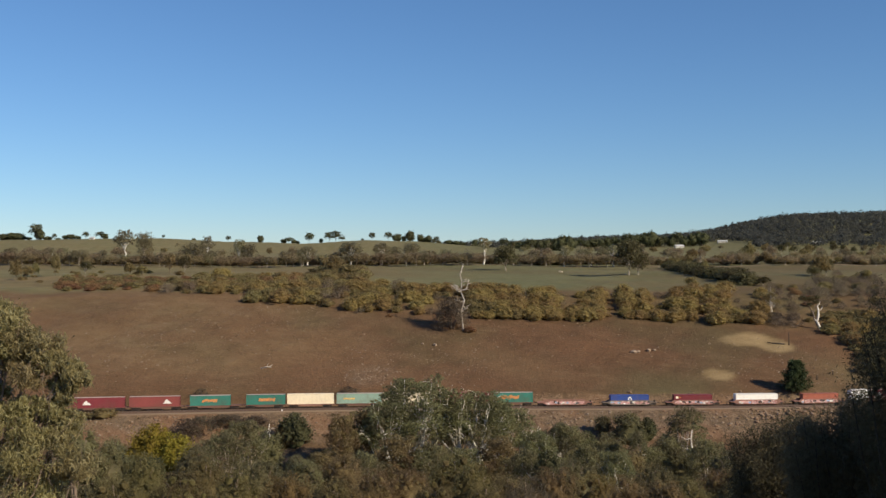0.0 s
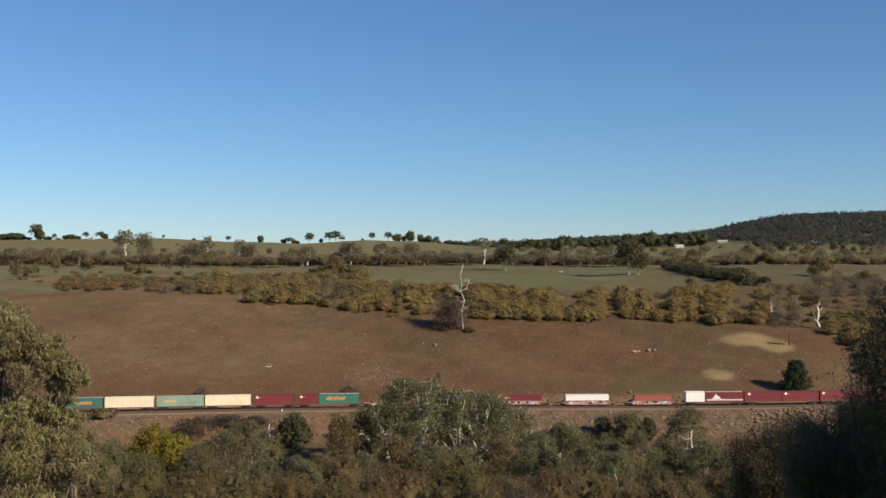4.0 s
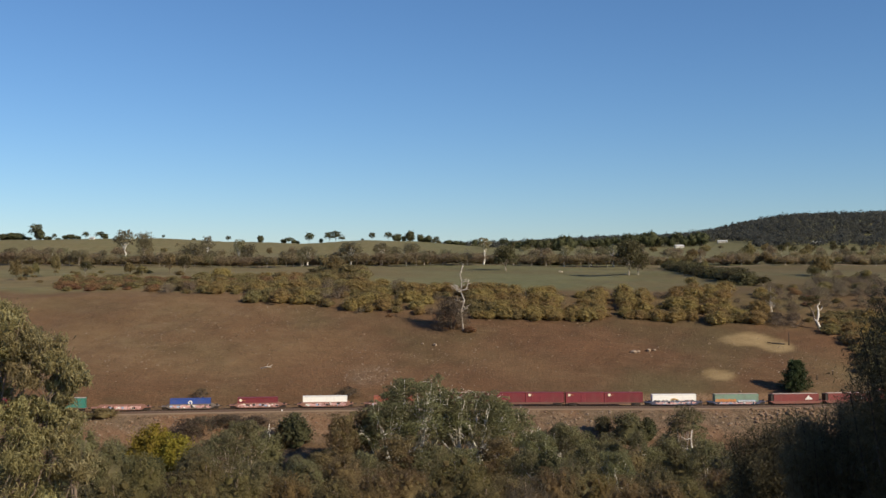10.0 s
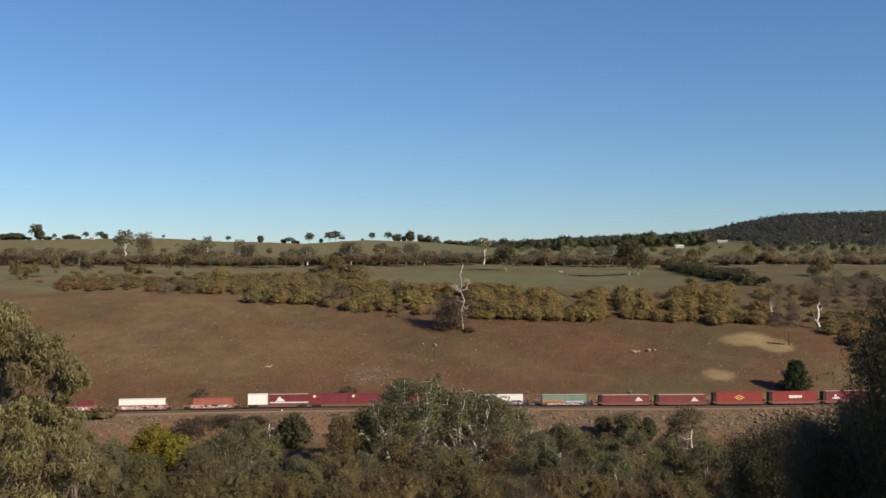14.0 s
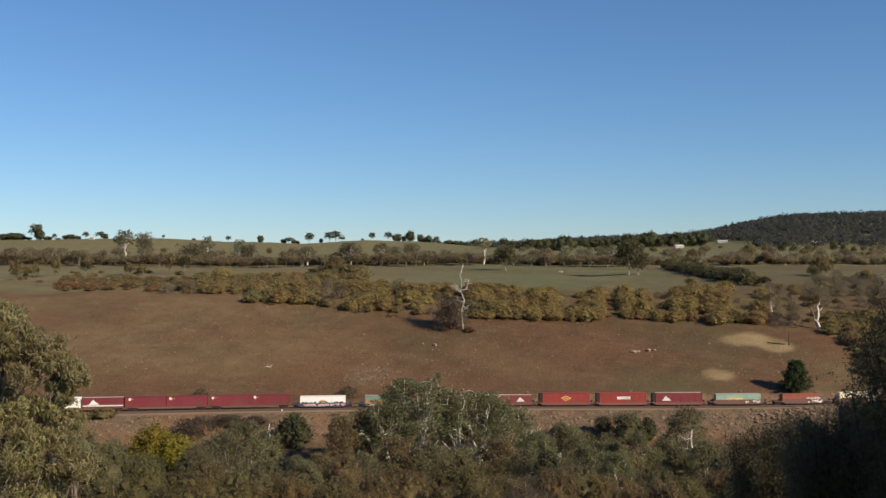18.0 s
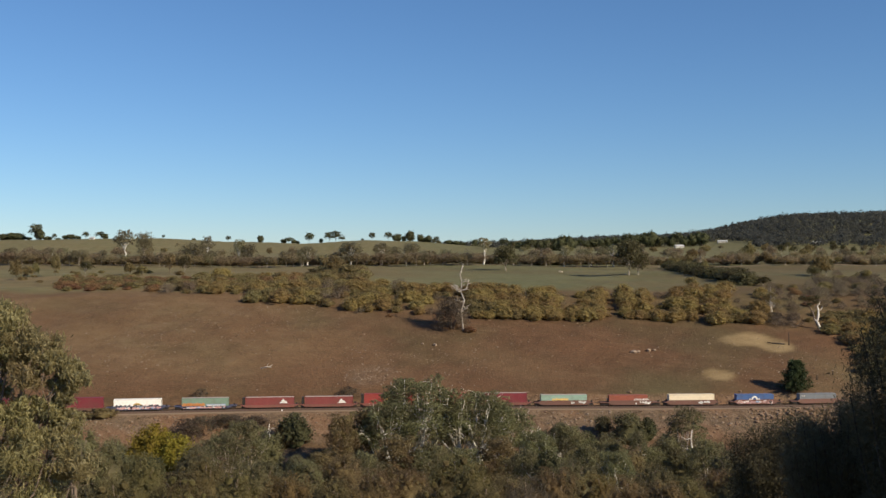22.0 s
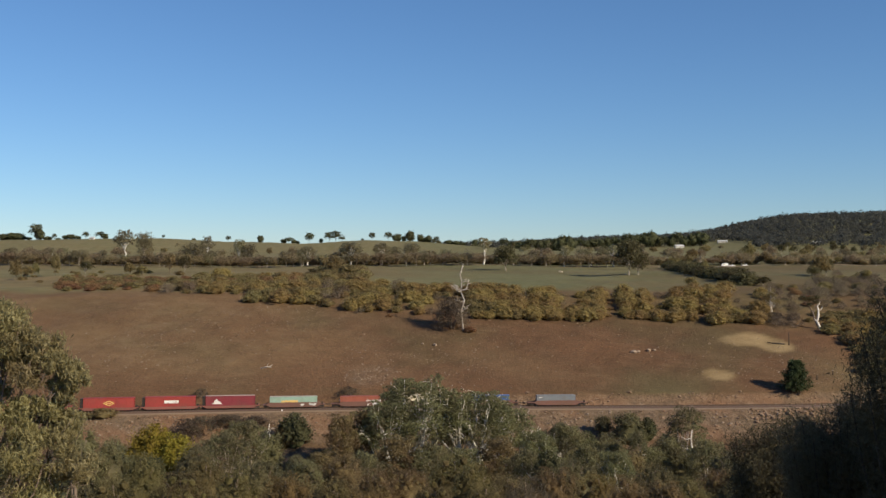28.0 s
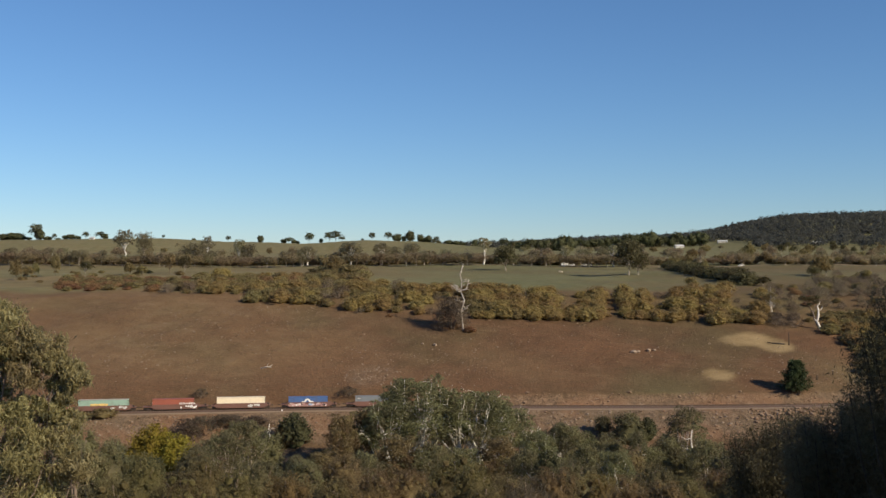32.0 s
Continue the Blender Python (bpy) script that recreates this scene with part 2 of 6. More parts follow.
class Shape:
    """Collects boxes, prisms and tubes into one mesh."""

    def __init__(self):
        self.v, self.f = [], []

    def add(self, v, f):
        k = len(self.v)
        self.v += [tuple(p) for p in v]
        self.f += [tuple(i + k for i in q) for q in f]
        return self

    def box(self, x0, x1, y0, y1, z0, z1, c=0.0):
        """Box; c chamfers its upright and long edges by a prism outline in x-z."""
        if c <= 0:
            return self.prism([(x0, z0), (x1, z0), (x1, z1), (x0, z1)], y0, y1)
        return self.prism([(x0 + c, z0), (x1 - c, z0), (x1, z0 + c), (x1, z1 - c), (x1 - c, z1), (x0 + c, z1), (x0, z1 - c), (x0, z0 + c)], y0, y1)

    def prism(self, outline, y0, y1):
        """Outline in x-z (anticlockwise seen from -y), pulled from y0 to y1."""
        n = len(outline)
        v = [(x, y0, z) for x, z in outline] + [(x, y1, z) for x, z in outline]
        f = [tuple(range(n)), tuple(range(2 * n - 1, n - 1, -1))]
        f += [(i, i + n, (i + 1) % n + n, (i + 1) % n) for i in range(n)]
        return self.add(v, f)

    def prism_x(self, outline, x0, x1):
        """Outline in y-z, pulled along x."""
        n = len(outline)
        v = [(x0, y, z) for y, z in outline] + [(x1, y, z) for y, z in outline]
        f = [tuple(range(n - 1, -1, -1)), tuple(range(n, 2 * n))]
        f += [(i, (i + 1) % n, (i + 1) % n + n, i + n) for i in range(n)]
        return self.add(v, f)

    def tube(self, pts, radii, sides=6):
        v, f = [], []
        for i, (p, r) in enumerate(zip(pts, radii)):
            p = Vector(p)
            d = (Vector(pts[min(i + 1, len(pts) - 1)]) - Vector(pts[max(i - 1, 0)])).normalized()
            s = d.cross(Vector((.31, .87, .12)))
            if s.length < .05:
                s = d.cross(Vector((1, 0, 0)))
            s.normalize()
            t = d.cross(s)
            for k in range(sides):
                w = 2 * math.pi * k / sides
                v.append(p + s * (r * math.cos(w)) + t * (r * math.sin(w)))
        for i in range(len(pts) - 1):
            for k in range(sides):
                a, b = i * sides + k, i * sides + (k + 1) % sides
                f.append((a, b, b + sides, a + sides))
        f.append(tuple(range(sides - 1, -1, -1)))
        f.append(tuple(range((len(pts) - 1) * sides, len(pts) * sides)))
        return self.add(v, f)

    def cyl_y(self, x, z, r, y0, y1, sides=14):
        o = [(x + r * math.cos(2 * math.pi * k / sides), z + r * math.sin(2 * math.pi * k / sides)) for k in range(sides)]
        return self.prism(o, y0, y1)

    def mesh(self, name, mat, smooth_shade=False):
        return mesh_poly(name, self.v, self.f, mat, smooth_shade)


def blob(rng, c, r, rings=4, sides=7, rough=.18):
    """A lumpy closed solid round c: verts and faces."""
    v, f = [(c[0], c[1], c[2] - r[2])], []
    for i in range(1, rings):
        ph = math.pi * i / rings
        for k in range(sides):
            w = 2 * math.pi * (k + .5 * (i % 2)) / sides
            j = 1 + rough * (rng.random() * 2 - 1)
            v.append((c[0] + r[0] * j * math.sin(ph) * math.cos(w), c[1] + r[1] * j * math.sin(ph) * math.sin(w), c[2] - r[2] * j * math.cos(ph)))
    v.append((c[0], c[1], c[2] + r[2]))
    top = len(v) - 1
    for k in range(sides):
        f.append((0, 1 + (k + 1) % sides, 1 + k))
        f.append((top, top - sides + k, top - sides + (k + 1) % sides))
    for i in range(rings - 2):
        for k in range(sides):
            a, b = 1 + i * sides + k, 1 + i * sides + (k + 1) % sides
            f.append((a, b, b + sides, a + sides))
    return v, f


def unit(v):
    return v / np.maximum(np.linalg.norm(v, axis=-1, keepdims=True), 1e-9)


def leaves_at(rng, P, length, width, hang=0.0, out=None, stray=.55):
    """Pointed leaves at the points P; hang pulls their tips down, out turns their faces outwards."""
    n = len(P)
    D = rng.normal(size=(n, 3))
    D[:, 2] -= hang
    D = unit(D)
    N = rng.normal(size=(n, 3))
    if out is not None:
        N = N * stray + out
    S = unit(np.cross(D, N))
    k = rng.uniform(.65, 1.35, (n, 1))
    L, W = D * (length * .5) * k, S * (width * .5) * k
    return np.stack([P - L + W, P + L, P - L - W], 1)


def tuft_points(rng, n, c, r, tufts=9, low=-.55, spread=.24):
    """Points in soft tufts over the outer part of an ellipsoid, few beneath; with their outward ways."""
    t = unit(rng.normal(size=(tufts, 3)))
    t[:, 2] = np.where(t[:, 2] < low, -t[:, 2], t[:, 2])
    t *= rng.uniform(.35, .95, (tufts, 1))
    k = rng.integers(0, tufts, n)
    p = t[k] + rng.normal(size=(n, 3)) * spread
    return np.array(c) + p * np.array(r), unit(p)


def shell_leaves(rng, n, c, r, leaf, hang=0.0, under=.35, stray=.55, thick=.22):
    """n leaves over the skin of an ellipsoid clump, thinner beneath, faces mostly outwards."""
    d = unit(rng.normal(size=(n, 3)))
    flip = (d[:, 2] < -.15) & (rng.random(n) > under)
    d[flip, 2] *= -1
    lumps = 1 + .16 * np.sin(d[:, :1] * 5 + c[0] * 3) * np.sin(d[:, 1:2] * 5 + c[1] * 2) + .12 * np.sin(d[:, 2:] * 7 + c[2])
    p = d * lumps * (1 - thick * rng.random((n, 1)) ** 1.5 + .05 * rng.normal(size=(n, 1)))
    return leaves_at(rng, np.array(c) + p * np.array(r), leaf[0], leaf[1], hang, d, stray)


# ---------- ground: one sheet to the horizon ----------
def wave_noise(x, y, s):
    return (np.sin(x * s + 1.7 * np.sin(y * s * .61)) + np.sin(y * s * 1.13 + 1.3 * np.sin(x * s * .83 + 2)) + .6 * np.sin((x + y) * s * 2.3 + .5)) / 2.6


def spot(x, y, cx, cy, rx, ry, soft=.35):
    d = np.hypot((x - cx) / rx, (y - cy) / ry) + .16 * wave_noise(x, y, .35)
    return 1 - smooth(1 - soft, 1 + soft * .5, d)


def brow(x):
    """Depth at which the brown slope ends and scrub or paddock begins."""
    return np.interp(x, [-200, -100, -75, -45, -5, 30, 100, 140, 400], [468, 466, 456, 446, 432, 428, 424, 420, 420])


def build_ground():
    side = np.linspace(.45, 3.2, 22)
    a = np.concatenate([-side[::-1], np.linspace(-.445, .445, 297), side])
    rows = [np.linspace(-4200, -100, 16), np.linspace(-80, 0, 12), np.arange(4, 60, 4), np.arange(60, 300, 5), np.arange(300, 328, 2.),
            np.arange(328, 362, 1.), np.arange(362, 480, 2.2), np.arange(480, 640, 5), np.arange(640, 1000, 14), np.arange(1000, 2000, 26), np.arange(2000, 4990, 90)]
    y = np.concatenate(rows)
    A, Y = np.meshgrid(a, y)
    X = A * (np.abs(Y) + 150)
    # rows bend with the line near it, so that its banks stay straight
    Y = Y + (np.interp(X, LINE_X, LINE_Y) - 345) * np.exp(-((Y - 345) / 130) ** 2)
    Z = height(X, Y)
    nr, nc = X.shape
    me = bpy.data.meshes.new("ground")
    me.vertices.add(nr * nc)
    me.vertices.foreach_set("co", np.stack([X, Y, Z], -1).astype(np.float32).ravel())
    i = (np.arange(nr - 1)[:, None] * nc + np.arange(nc - 1)[None, :]).ravel()
    quads = np.stack([i, i + 1, i + nc + 1, i + nc], 1).astype(np.int32)
    me.loops.add(quads.size)
    me.loops.foreach_set("vertex_index", quads.ravel())
    me.polygons.add(len(quads))
    me.polygons.foreach_set("loop_start", np.arange(0, quads.size, 4, dtype=np.int32))
    me.update(calc_edges=True)
    me.shade_smooth()
    q = Y - np.interp(X, LINE_X, LINE_Y)
    n1, n2 = wave_noise(X, Y, .09), wave_noise(X, Y, .021)
    top = brow(X) + 7 * n1
    edge = np.interp(X, [-140, -95, -60, 105, 145, 400], [0, 0, 478, 480, 512, 540]) + 9 * n1
    green = smooth(-16, 10, Y - np.maximum(top + 22 - 14 * (X < -95), edge)) * (.62 + .38 * smooth(-.5, .6, n2)) * (1 - .25 * smooth(120, 150, X) * smooth(900, 800, Y))
    green = np.where(Y > 930, np.maximum(green, .95), green)
    green = green * .94
    green = np.maximum(green, .2 * smooth(2, 12, Y - top) * (1 + .5 * n1))          # thin grass under the scrub
    bare = spot(X, Y, -43.5, 309.0, 6.5, 9) + spot(X, Y, 58.0, 318.0, 5, 5)
    low = smooth(40, 0, q) * smooth(5, 9, q) * smooth(10, 60, X) * (.20 + .2 * n1)          # greener foot of the slope
    east = smooth(80, 100, X) * smooth(8, 14, q) * smooth(12, -2, Y - top) * (.05 + .14 * n1)
    green = np.maximum(green, np.clip(low + east, 0, .8))
    green = np.where(Y < 300, .35 + .2 * n1, green)
    # the first term lightens the far paddocks in place of distance haze
    pale = np.maximum.reduce([.12 * smooth(900, 1150, Y) * (.7 + .3 * n2), .42 * smooth(30, -90, X) * smooth(10, 40, q) * (.6 + .25 * n1), spot(X, Y, 94.6, 374.5, 5.8, 5.5), spot(X, Y, 116.4, 410.5, 12, 8), spot(X, Y, 122.3, 404.2, 7, 6), .6 * spot(X, Y, -200.8, 578.2, 60, 30),
                              .15 * smooth(.35, .9, wave_noise(X + 40, Y, .05)) * smooth(10, 30, q)])
    pale = np.maximum(pale, .34 * smooth(-55, -130, X) * smooth(-4, 14, Y - top) * smooth(840, 800, Y) * (.75 + .35 * n1))
    stony = smooth(-26, -22, q) * smooth(9.5, 5.0, q)
    cutting = smooth(5, 6, q) * smooth(10.5, 8.2, q) * smooth(5, 25, X)
    scar = spot(X, Y, 103.3, 358.0, 9, 2.2)
    gully = spot(X, Y, 105.3, 443.5, 4, 16) * .8 + spot(X, Y, 150.8, 424.0, 6, 9)
    rocky = .55 * spot(X, Y, -24.5, 369.2, 9, 9)
    red = np.clip(np.maximum.reduce([stony, cutting, scar, gully, rocky, bare]), 0, 1)
    orange = np.maximum.reduce([.4 * scar, .55 * gully, .5 * stony * smooth(.0, .7, wave_noise(X, Y, .16)), .35 * cutting * smooth(0, .6, wave_noise(X + 7, Y, .12))])
    zones = np.stack([np.clip(green, 0, 1), np.clip(pale, 0, 1), red, np.clip(orange, 0, 1)], -1)
    at = me.color_attributes.new("zones", "FLOAT_COLOR", "POINT")
    at.data.foreach_set("color", zones.astype(np.float32).ravel())
    me.materials.append(LAND)
    thing("ground", "brown dry hillside pasture above a valley with green paddocks", "ground", kind="structure", me=me)


build_ground()


def along_line(name, profile, mat, x0=-420, x1=560, step=4.0):
    """A strip with the cross-section (across, height) that follows the railway."""
    xs = np.arange(x0, x1, step)
    v, f = [], []
    n = len(profile)
    for x in xs:
        y, t = np.interp(x, LINE_X, LINE_Y), np.interp(x, LINE_X, LINE_TAN)
        k = math.hypot(1, t)
        for o, z in profile:
            v.append((x - o * t / k, y + o / k, z + np.interp(x, LINE_X, LINE_Z)))
    for i in range(len(xs) - 1):
        for j in range(n - 1):
            f.append((i * n + j, (i + 1) * n + j, (i + 1) * n + j + 1, i * n + j + 1))
    return mesh_poly(name, v, f, mat)


thing("trackside_path", "pale gravel service strip beside the railway", "gravel strip", kind="structure",
      me=along_line("trackside_path", [(-5.4, -1.1), (-5.0, -.70), (-2.4, -.62), (2.4, -.62), (4.6, -.70), (4.9, -1.1)], TRACKSIDE))
thing("ballast_bed", "dark brown crushed stone ballast under the rails", "ballast", kind="structure",
      me=along_line("ballast_bed", [(-2.7, -.75), (-1.75, -.22), (1.75, -.22), (2.7, -.75)], BALLAST))
for o in (-.8, .8):
    thing("rail", "rusty steel railway rail on sleepers", "rail", "pair of rails", "structure",
          along_line("rail", [(o - .07, -.22), (o - .07, -.19), (o - .02, -.16), (o - .035, -.04), (o - .035, 0), (o + .035, 0), (o + .035, -.04), (o + .02, -.16), (o + .07, -.19), (o + .07, -.22)], RAIL_STEEL))


def sleepers():
    s = Shape()
    for k in range(330):
        a = -130 + k * .9
        x = np.interp(a, LINE_S, LINE_X)
        y, t = np.interp(x, LINE_X, LINE_Y), np.interp(x, LINE_X, LINE_TAN)
        c, d = 1 / math.hypot(1, t), t / math.hypot(1, t)
        def at(u, w, z):
            return (x + u * c - w * d, y + u * d + w * c, z + np.interp(x, LINE_X, LINE_Z))
        v = [at(u, w, z) for z in (-.26, -.17) for u, w in ((-.13, -1.3), (.13, -1.3), (.13, 1.3), (-.13, 1.3))]
        s.add(v, [(4, 5, 6, 7), (0, 1, 5, 4), (1, 2, 6, 5), (2, 3, 7, 6), (3, 0, 4, 7)])
    thing("sleepers", "grey sleepers half sunk in ballast", "sleepers", kind="stuff", me=s.mesh("sleepers", SLEEPER))


sleepers()


# ---------- plants ----------
def crook(rng, a, b, n, wob):
    a, b = np.array(a, float), np.array(b, float)
    L = np.linalg.norm(b - a)
    pts = []
    for i in range(n):
        t = i / (n - 1)
        p = a + (b - a) * t
        if 0 < i < n - 1:
            p = p + rng.normal(size=3) * wob * L
        pts.append(p)
    return pts


def gum(seed, label, h, spread, fork=.35, lobes=7, leaves=3000, leaf=(.6, .25), mat=None, bark=None, low=.45, flat=.75, girth=.02, hang=.6,
        split=False, bare=0, name="gum_tree", group="", size=.2):
    """Eucalypt: forked trunk, crooked limbs, crown of separate leafy lobes with gaps."""
    rng = np.random.default_rng(seed)
    mat, bark = mat or LEAF_GUM, bark or BARK_WHITE
    tree = thing(name, label, "tree", group)
    r0 = h * girth
    top = (spread * .05 * rng.normal(), spread * .05 * rng.normal(), h * fork)
    tr = crook(rng, (0, 0, -.6), top, 5, .03)
    trunk = Shape().tube(tr, np.linspace(r0 * 1.25, r0 * .75, 5), 7)
    crown, areas = [], []
    limbs = []
    for k in range(lobes):
        w = 2.39996 * k + rng.uniform(-.4, .4)
        r = spread * size * rng.uniform(.8, 1.25)
        e = -.5 + 1.5 * (k + .5) / lobes
        out = math.sqrt(max(0, 1 - e * e)) * rng.uniform(.6, 1.0)
        mid, up = h * (low + (1 - low) * .40), h * (1 - low) * (.60 if e > 0 else .40)
        rad = max(0, spread * .5 - r) * out
        zt = mid + max(0, up - r * flat) * e * (rng.uniform(.8, 1) if k < lobes - 1 else 1)
        c = (top[0] + rad * math.cos(w), top[1] + rad * math.sin(w), zt)
        crown.append((c, (r, r, r * flat)))
        areas.append(r * r)
        pts = crook(rng, tr[-1] if k % 3 else tr[-2], c, 5, .07)
        rr = r0 * rng.uniform(.38, .6)
        limbs.append((pts, np.linspace(rr, rr * .25, 5)))
    lift = h - max(c[2] + r[2] for c, r in crown)
    crown = [((c[0], c[1], c[2] + lift * (c[2] / h)), r) for c, r in crown]
    for k in range(bare):
        w = rng.random() * 2 * math.pi
        f = rng.uniform(low + .25, .88)
        q = rng.uniform(.28, .42) if not split else rng.uniform(.97, 1.08) * .46 * math.sqrt(1 - ((f - .5) / .52) ** 2)
        e = (math.cos(w) * spread * q, math.sin(w) * spread * q, h * f)
        if split:
            knee = (e[0] * .72 + rng.normal() * .03 * spread, e[1] * .72, e[2] - h * rng.uniform(.12, .2))
            limbs.append((crook(rng, tr[-1], knee, 3, .04) + crook(rng, knee, e, 4, .05)[1:], np.linspace(r0 * .52, r0 * .2, 6)))
            continue
        limbs.append((crook(rng, tr[-1], e, 6, .06), np.linspace(r0 * (.8 if split else .42), r0 * (.2 if split else .08), 6)))
    if split:
        part("trunk", trunk.mesh("trunk", bark, True), tree)
        for pts, rr in limbs:
            s = Shape().tube(pts, rr, 6)
            for _ in range(2):
                i = rng.integers(2, len(pts))
                e = np.array(pts[i]) + rng.normal(size=3) * spread * .06 + np.array((0, 0, spread * .04))
                s.tube(crook(rng, pts[i], e, 4, .06), np.linspace(rr[i] * .8, rr[i] * .2, 4), 5)
            part("limb", s.mesh("limb", bark, True), tree)
    else:
        for pts, rr in limbs:
            trunk.tube(pts, rr, 5)
        part("trunk", trunk.mesh("trunk", bark, True), tree)
    areas = np.array(areas) / sum(areas)
    quads = []
    for (c, r), share in zip(crown, areas):
        n = max(8, int(leaves * share))
        P, d = tuft_points(rng, n, c, r, 7 if split else 9, spread=.2 if split else .24)
        q = leaves_at(rng, P, leaf[0], leaf[1], hang, d)
        if split:
            part("foliage", mesh_leaves("foliage", q, mat), tree)
        quads.append(q)
    if not split:
        part("crown", mesh_leaves("crown", np.concatenate(quads), mat), tree)
    return tree


def open_gum(seed, label, h, w, clear, clumps, leaves, leaf, mat, bark, size=.3, flat=.7, girth=.017, name="gum_tree", group="", hang=.3, stems=1, split=False, twigs=0, bare=0):
    """Eucalypt as it stands in open land: clear trunk or several stems, forking limbs, a dome of separate leafy clumps with gaps between."""
    rng = np.random.default_rng(seed)
    tree = thing(name, label, "tree", group)
    r0 = h * girth
    cz, rz = h * (1 + clear) * .5, h * (1 - clear) * .5
    centres = []
    for k in range(clumps):
        e = -.55 + 1.5 * ((k + .5) / clumps) ** .9
        a = 2.39996 * k + rng.uniform(-.5, .5)
        ring = math.sqrt(max(0, 1 - min(1, e) ** 2)) * rng.uniform(.62, 1.0)
        r = w * .5 * size * rng.uniform(.75, 1.25)
        c = np.array((math.cos(a) * ring * (w * .5 - r), math.sin(a) * ring * (w * .5 - r), cz + min(1, e) * max(.1, rz - r * flat)))
        centres.append((c, r))
    lift = h - max(c[2] + r * flat for c, r in centres)
    centres = [(c + np.array((0, 0, lift * (c[2] / h))), r) for c, r in centres]
    wood, forks = Shape(), []
    for k in range(stems):
        a = 2 * math.pi * (k + .3 * rng.random()) / stems
        out = (0 if stems == 1 else .17) * w * rng.uniform(.6, 1.2)
        top = (math.cos(a) * out + .03 * h * rng.normal(), math.sin(a) * out, h * (clear + .12) * rng.uniform(.85, 1.1))
        pts = crook(rng, (math.cos(a) * r0 * .6 * (stems > 1), math.sin(a) * r0 * .6 * (stems > 1), -.5), top, 6, .03)
        rr = r0 * (1 if stems == 1 else .68)
        wood.tube(pts, np.linspace(rr * 1.2, rr * .6, 6), 7)
        forks.append((np.array(pts[-1]), np.array(pts[-2]), rr * .55))
    part("trunk", wood.mesh("trunk", bark, True), tree)
    wood = Shape()
    for k, (c, r) in enumerate(centres):
        f = min(forks, key=lambda q: np.linalg.norm((q[0] - c)[:2]))
        base = f[0] if k % 3 else f[1]
        s = Shape() if split else wood
        knee = base + (c - base) * .5 + np.array((0, 0, (.06 if c[2] > base[2] else .12) * h)) * rng.uniform(.2, 1)
        pts = [base, *crook(rng, base + (knee - base) * .5, knee, 2, .04), *crook(rng, knee, c + np.array((0, 0, r * flat * .5)), 3, .05)[1:]]
        rr = f[2] * rng.uniform(.5, .85)
        s.tube(pts, np.linspace(rr, rr * .22, len(pts)), 5)
        for _ in range(twigs):
            i = int(rng.integers(2, len(pts)))
            s.tube(crook(rng, pts[i], np.array(pts[i]) + rng.normal(size=3) * r * .7 + np.array((0, 0, r * .4)), 4, .07), np.linspace(rr * .3, rr * .1, 4), 4)
        if split:
            part("limb", s.mesh("limb", bark, True), tree)
    for k in range(bare):
        f = forks[k % len(forks)]
        a, e = 2.39996 * k + rng.uniform(-.3, .3), rng.uniform(.0, .75)
        ring = math.sqrt(1 - e * e) * w * .5 * rng.uniform(.55, .9)
        tip = np.array((f[0][0] * .5 + math.cos(a) * ring, f[0][1] * .5 + math.sin(a) * ring, cz + e * rz * .58))
        knee = f[0] + (tip - f[0]) * .45 + rng.normal(size=3) * .03 * w
        s = Shape() if split else wood
        pts = crook(rng, f[1], knee, 4, .03) + crook(rng, knee, tip, 4, .05)[1:]
        rr = f[2] * rng.uniform(.6, .95)
        s.tube(pts, np.linspace(rr, rr * .3, len(pts)), 6)
        for i in (3, 4, 5):
            e2 = np.array(pts[i]) + (tip - f[0]) * .12 + rng.normal(size=3) * .05 * w
            s.tube(crook(rng, pts[i], e2, 4, .05), np.linspace(rr * .5, rr * .15, 4), 5)
        if split:
            part("limb", s.mesh("limb", bark, True), tree)
    if not split:
        tagged(part("branchwork", wood.mesh("branchwork", bark, True), tree), kind="stuff")
    share = np.array([r * r for _, r in centres])
    share = share / share.sum()
    quads = []
    for (c, r), q in zip(centres, share):
        n = max(10, int(leaves * q))
        v = np.concatenate([shell_leaves(rng, n * 2 // 3, c, (r, r, r * flat), leaf, hang, .6)]
                           + [shell_leaves(rng, n // 6, c + rng.normal(size=3) * r * .7 * np.array((1, 1, .5)), (r * .55, r * .55, r * flat * .5), leaf, hang) for _ in range(2)])
        if split:
            part("foliage", mesh_leaves("foliage", v, mat), tree)
        quads.append(v)
    if not split:
        part("crown", mesh_leaves("crown", np.concatenate(quads), mat), tree)
    return tree


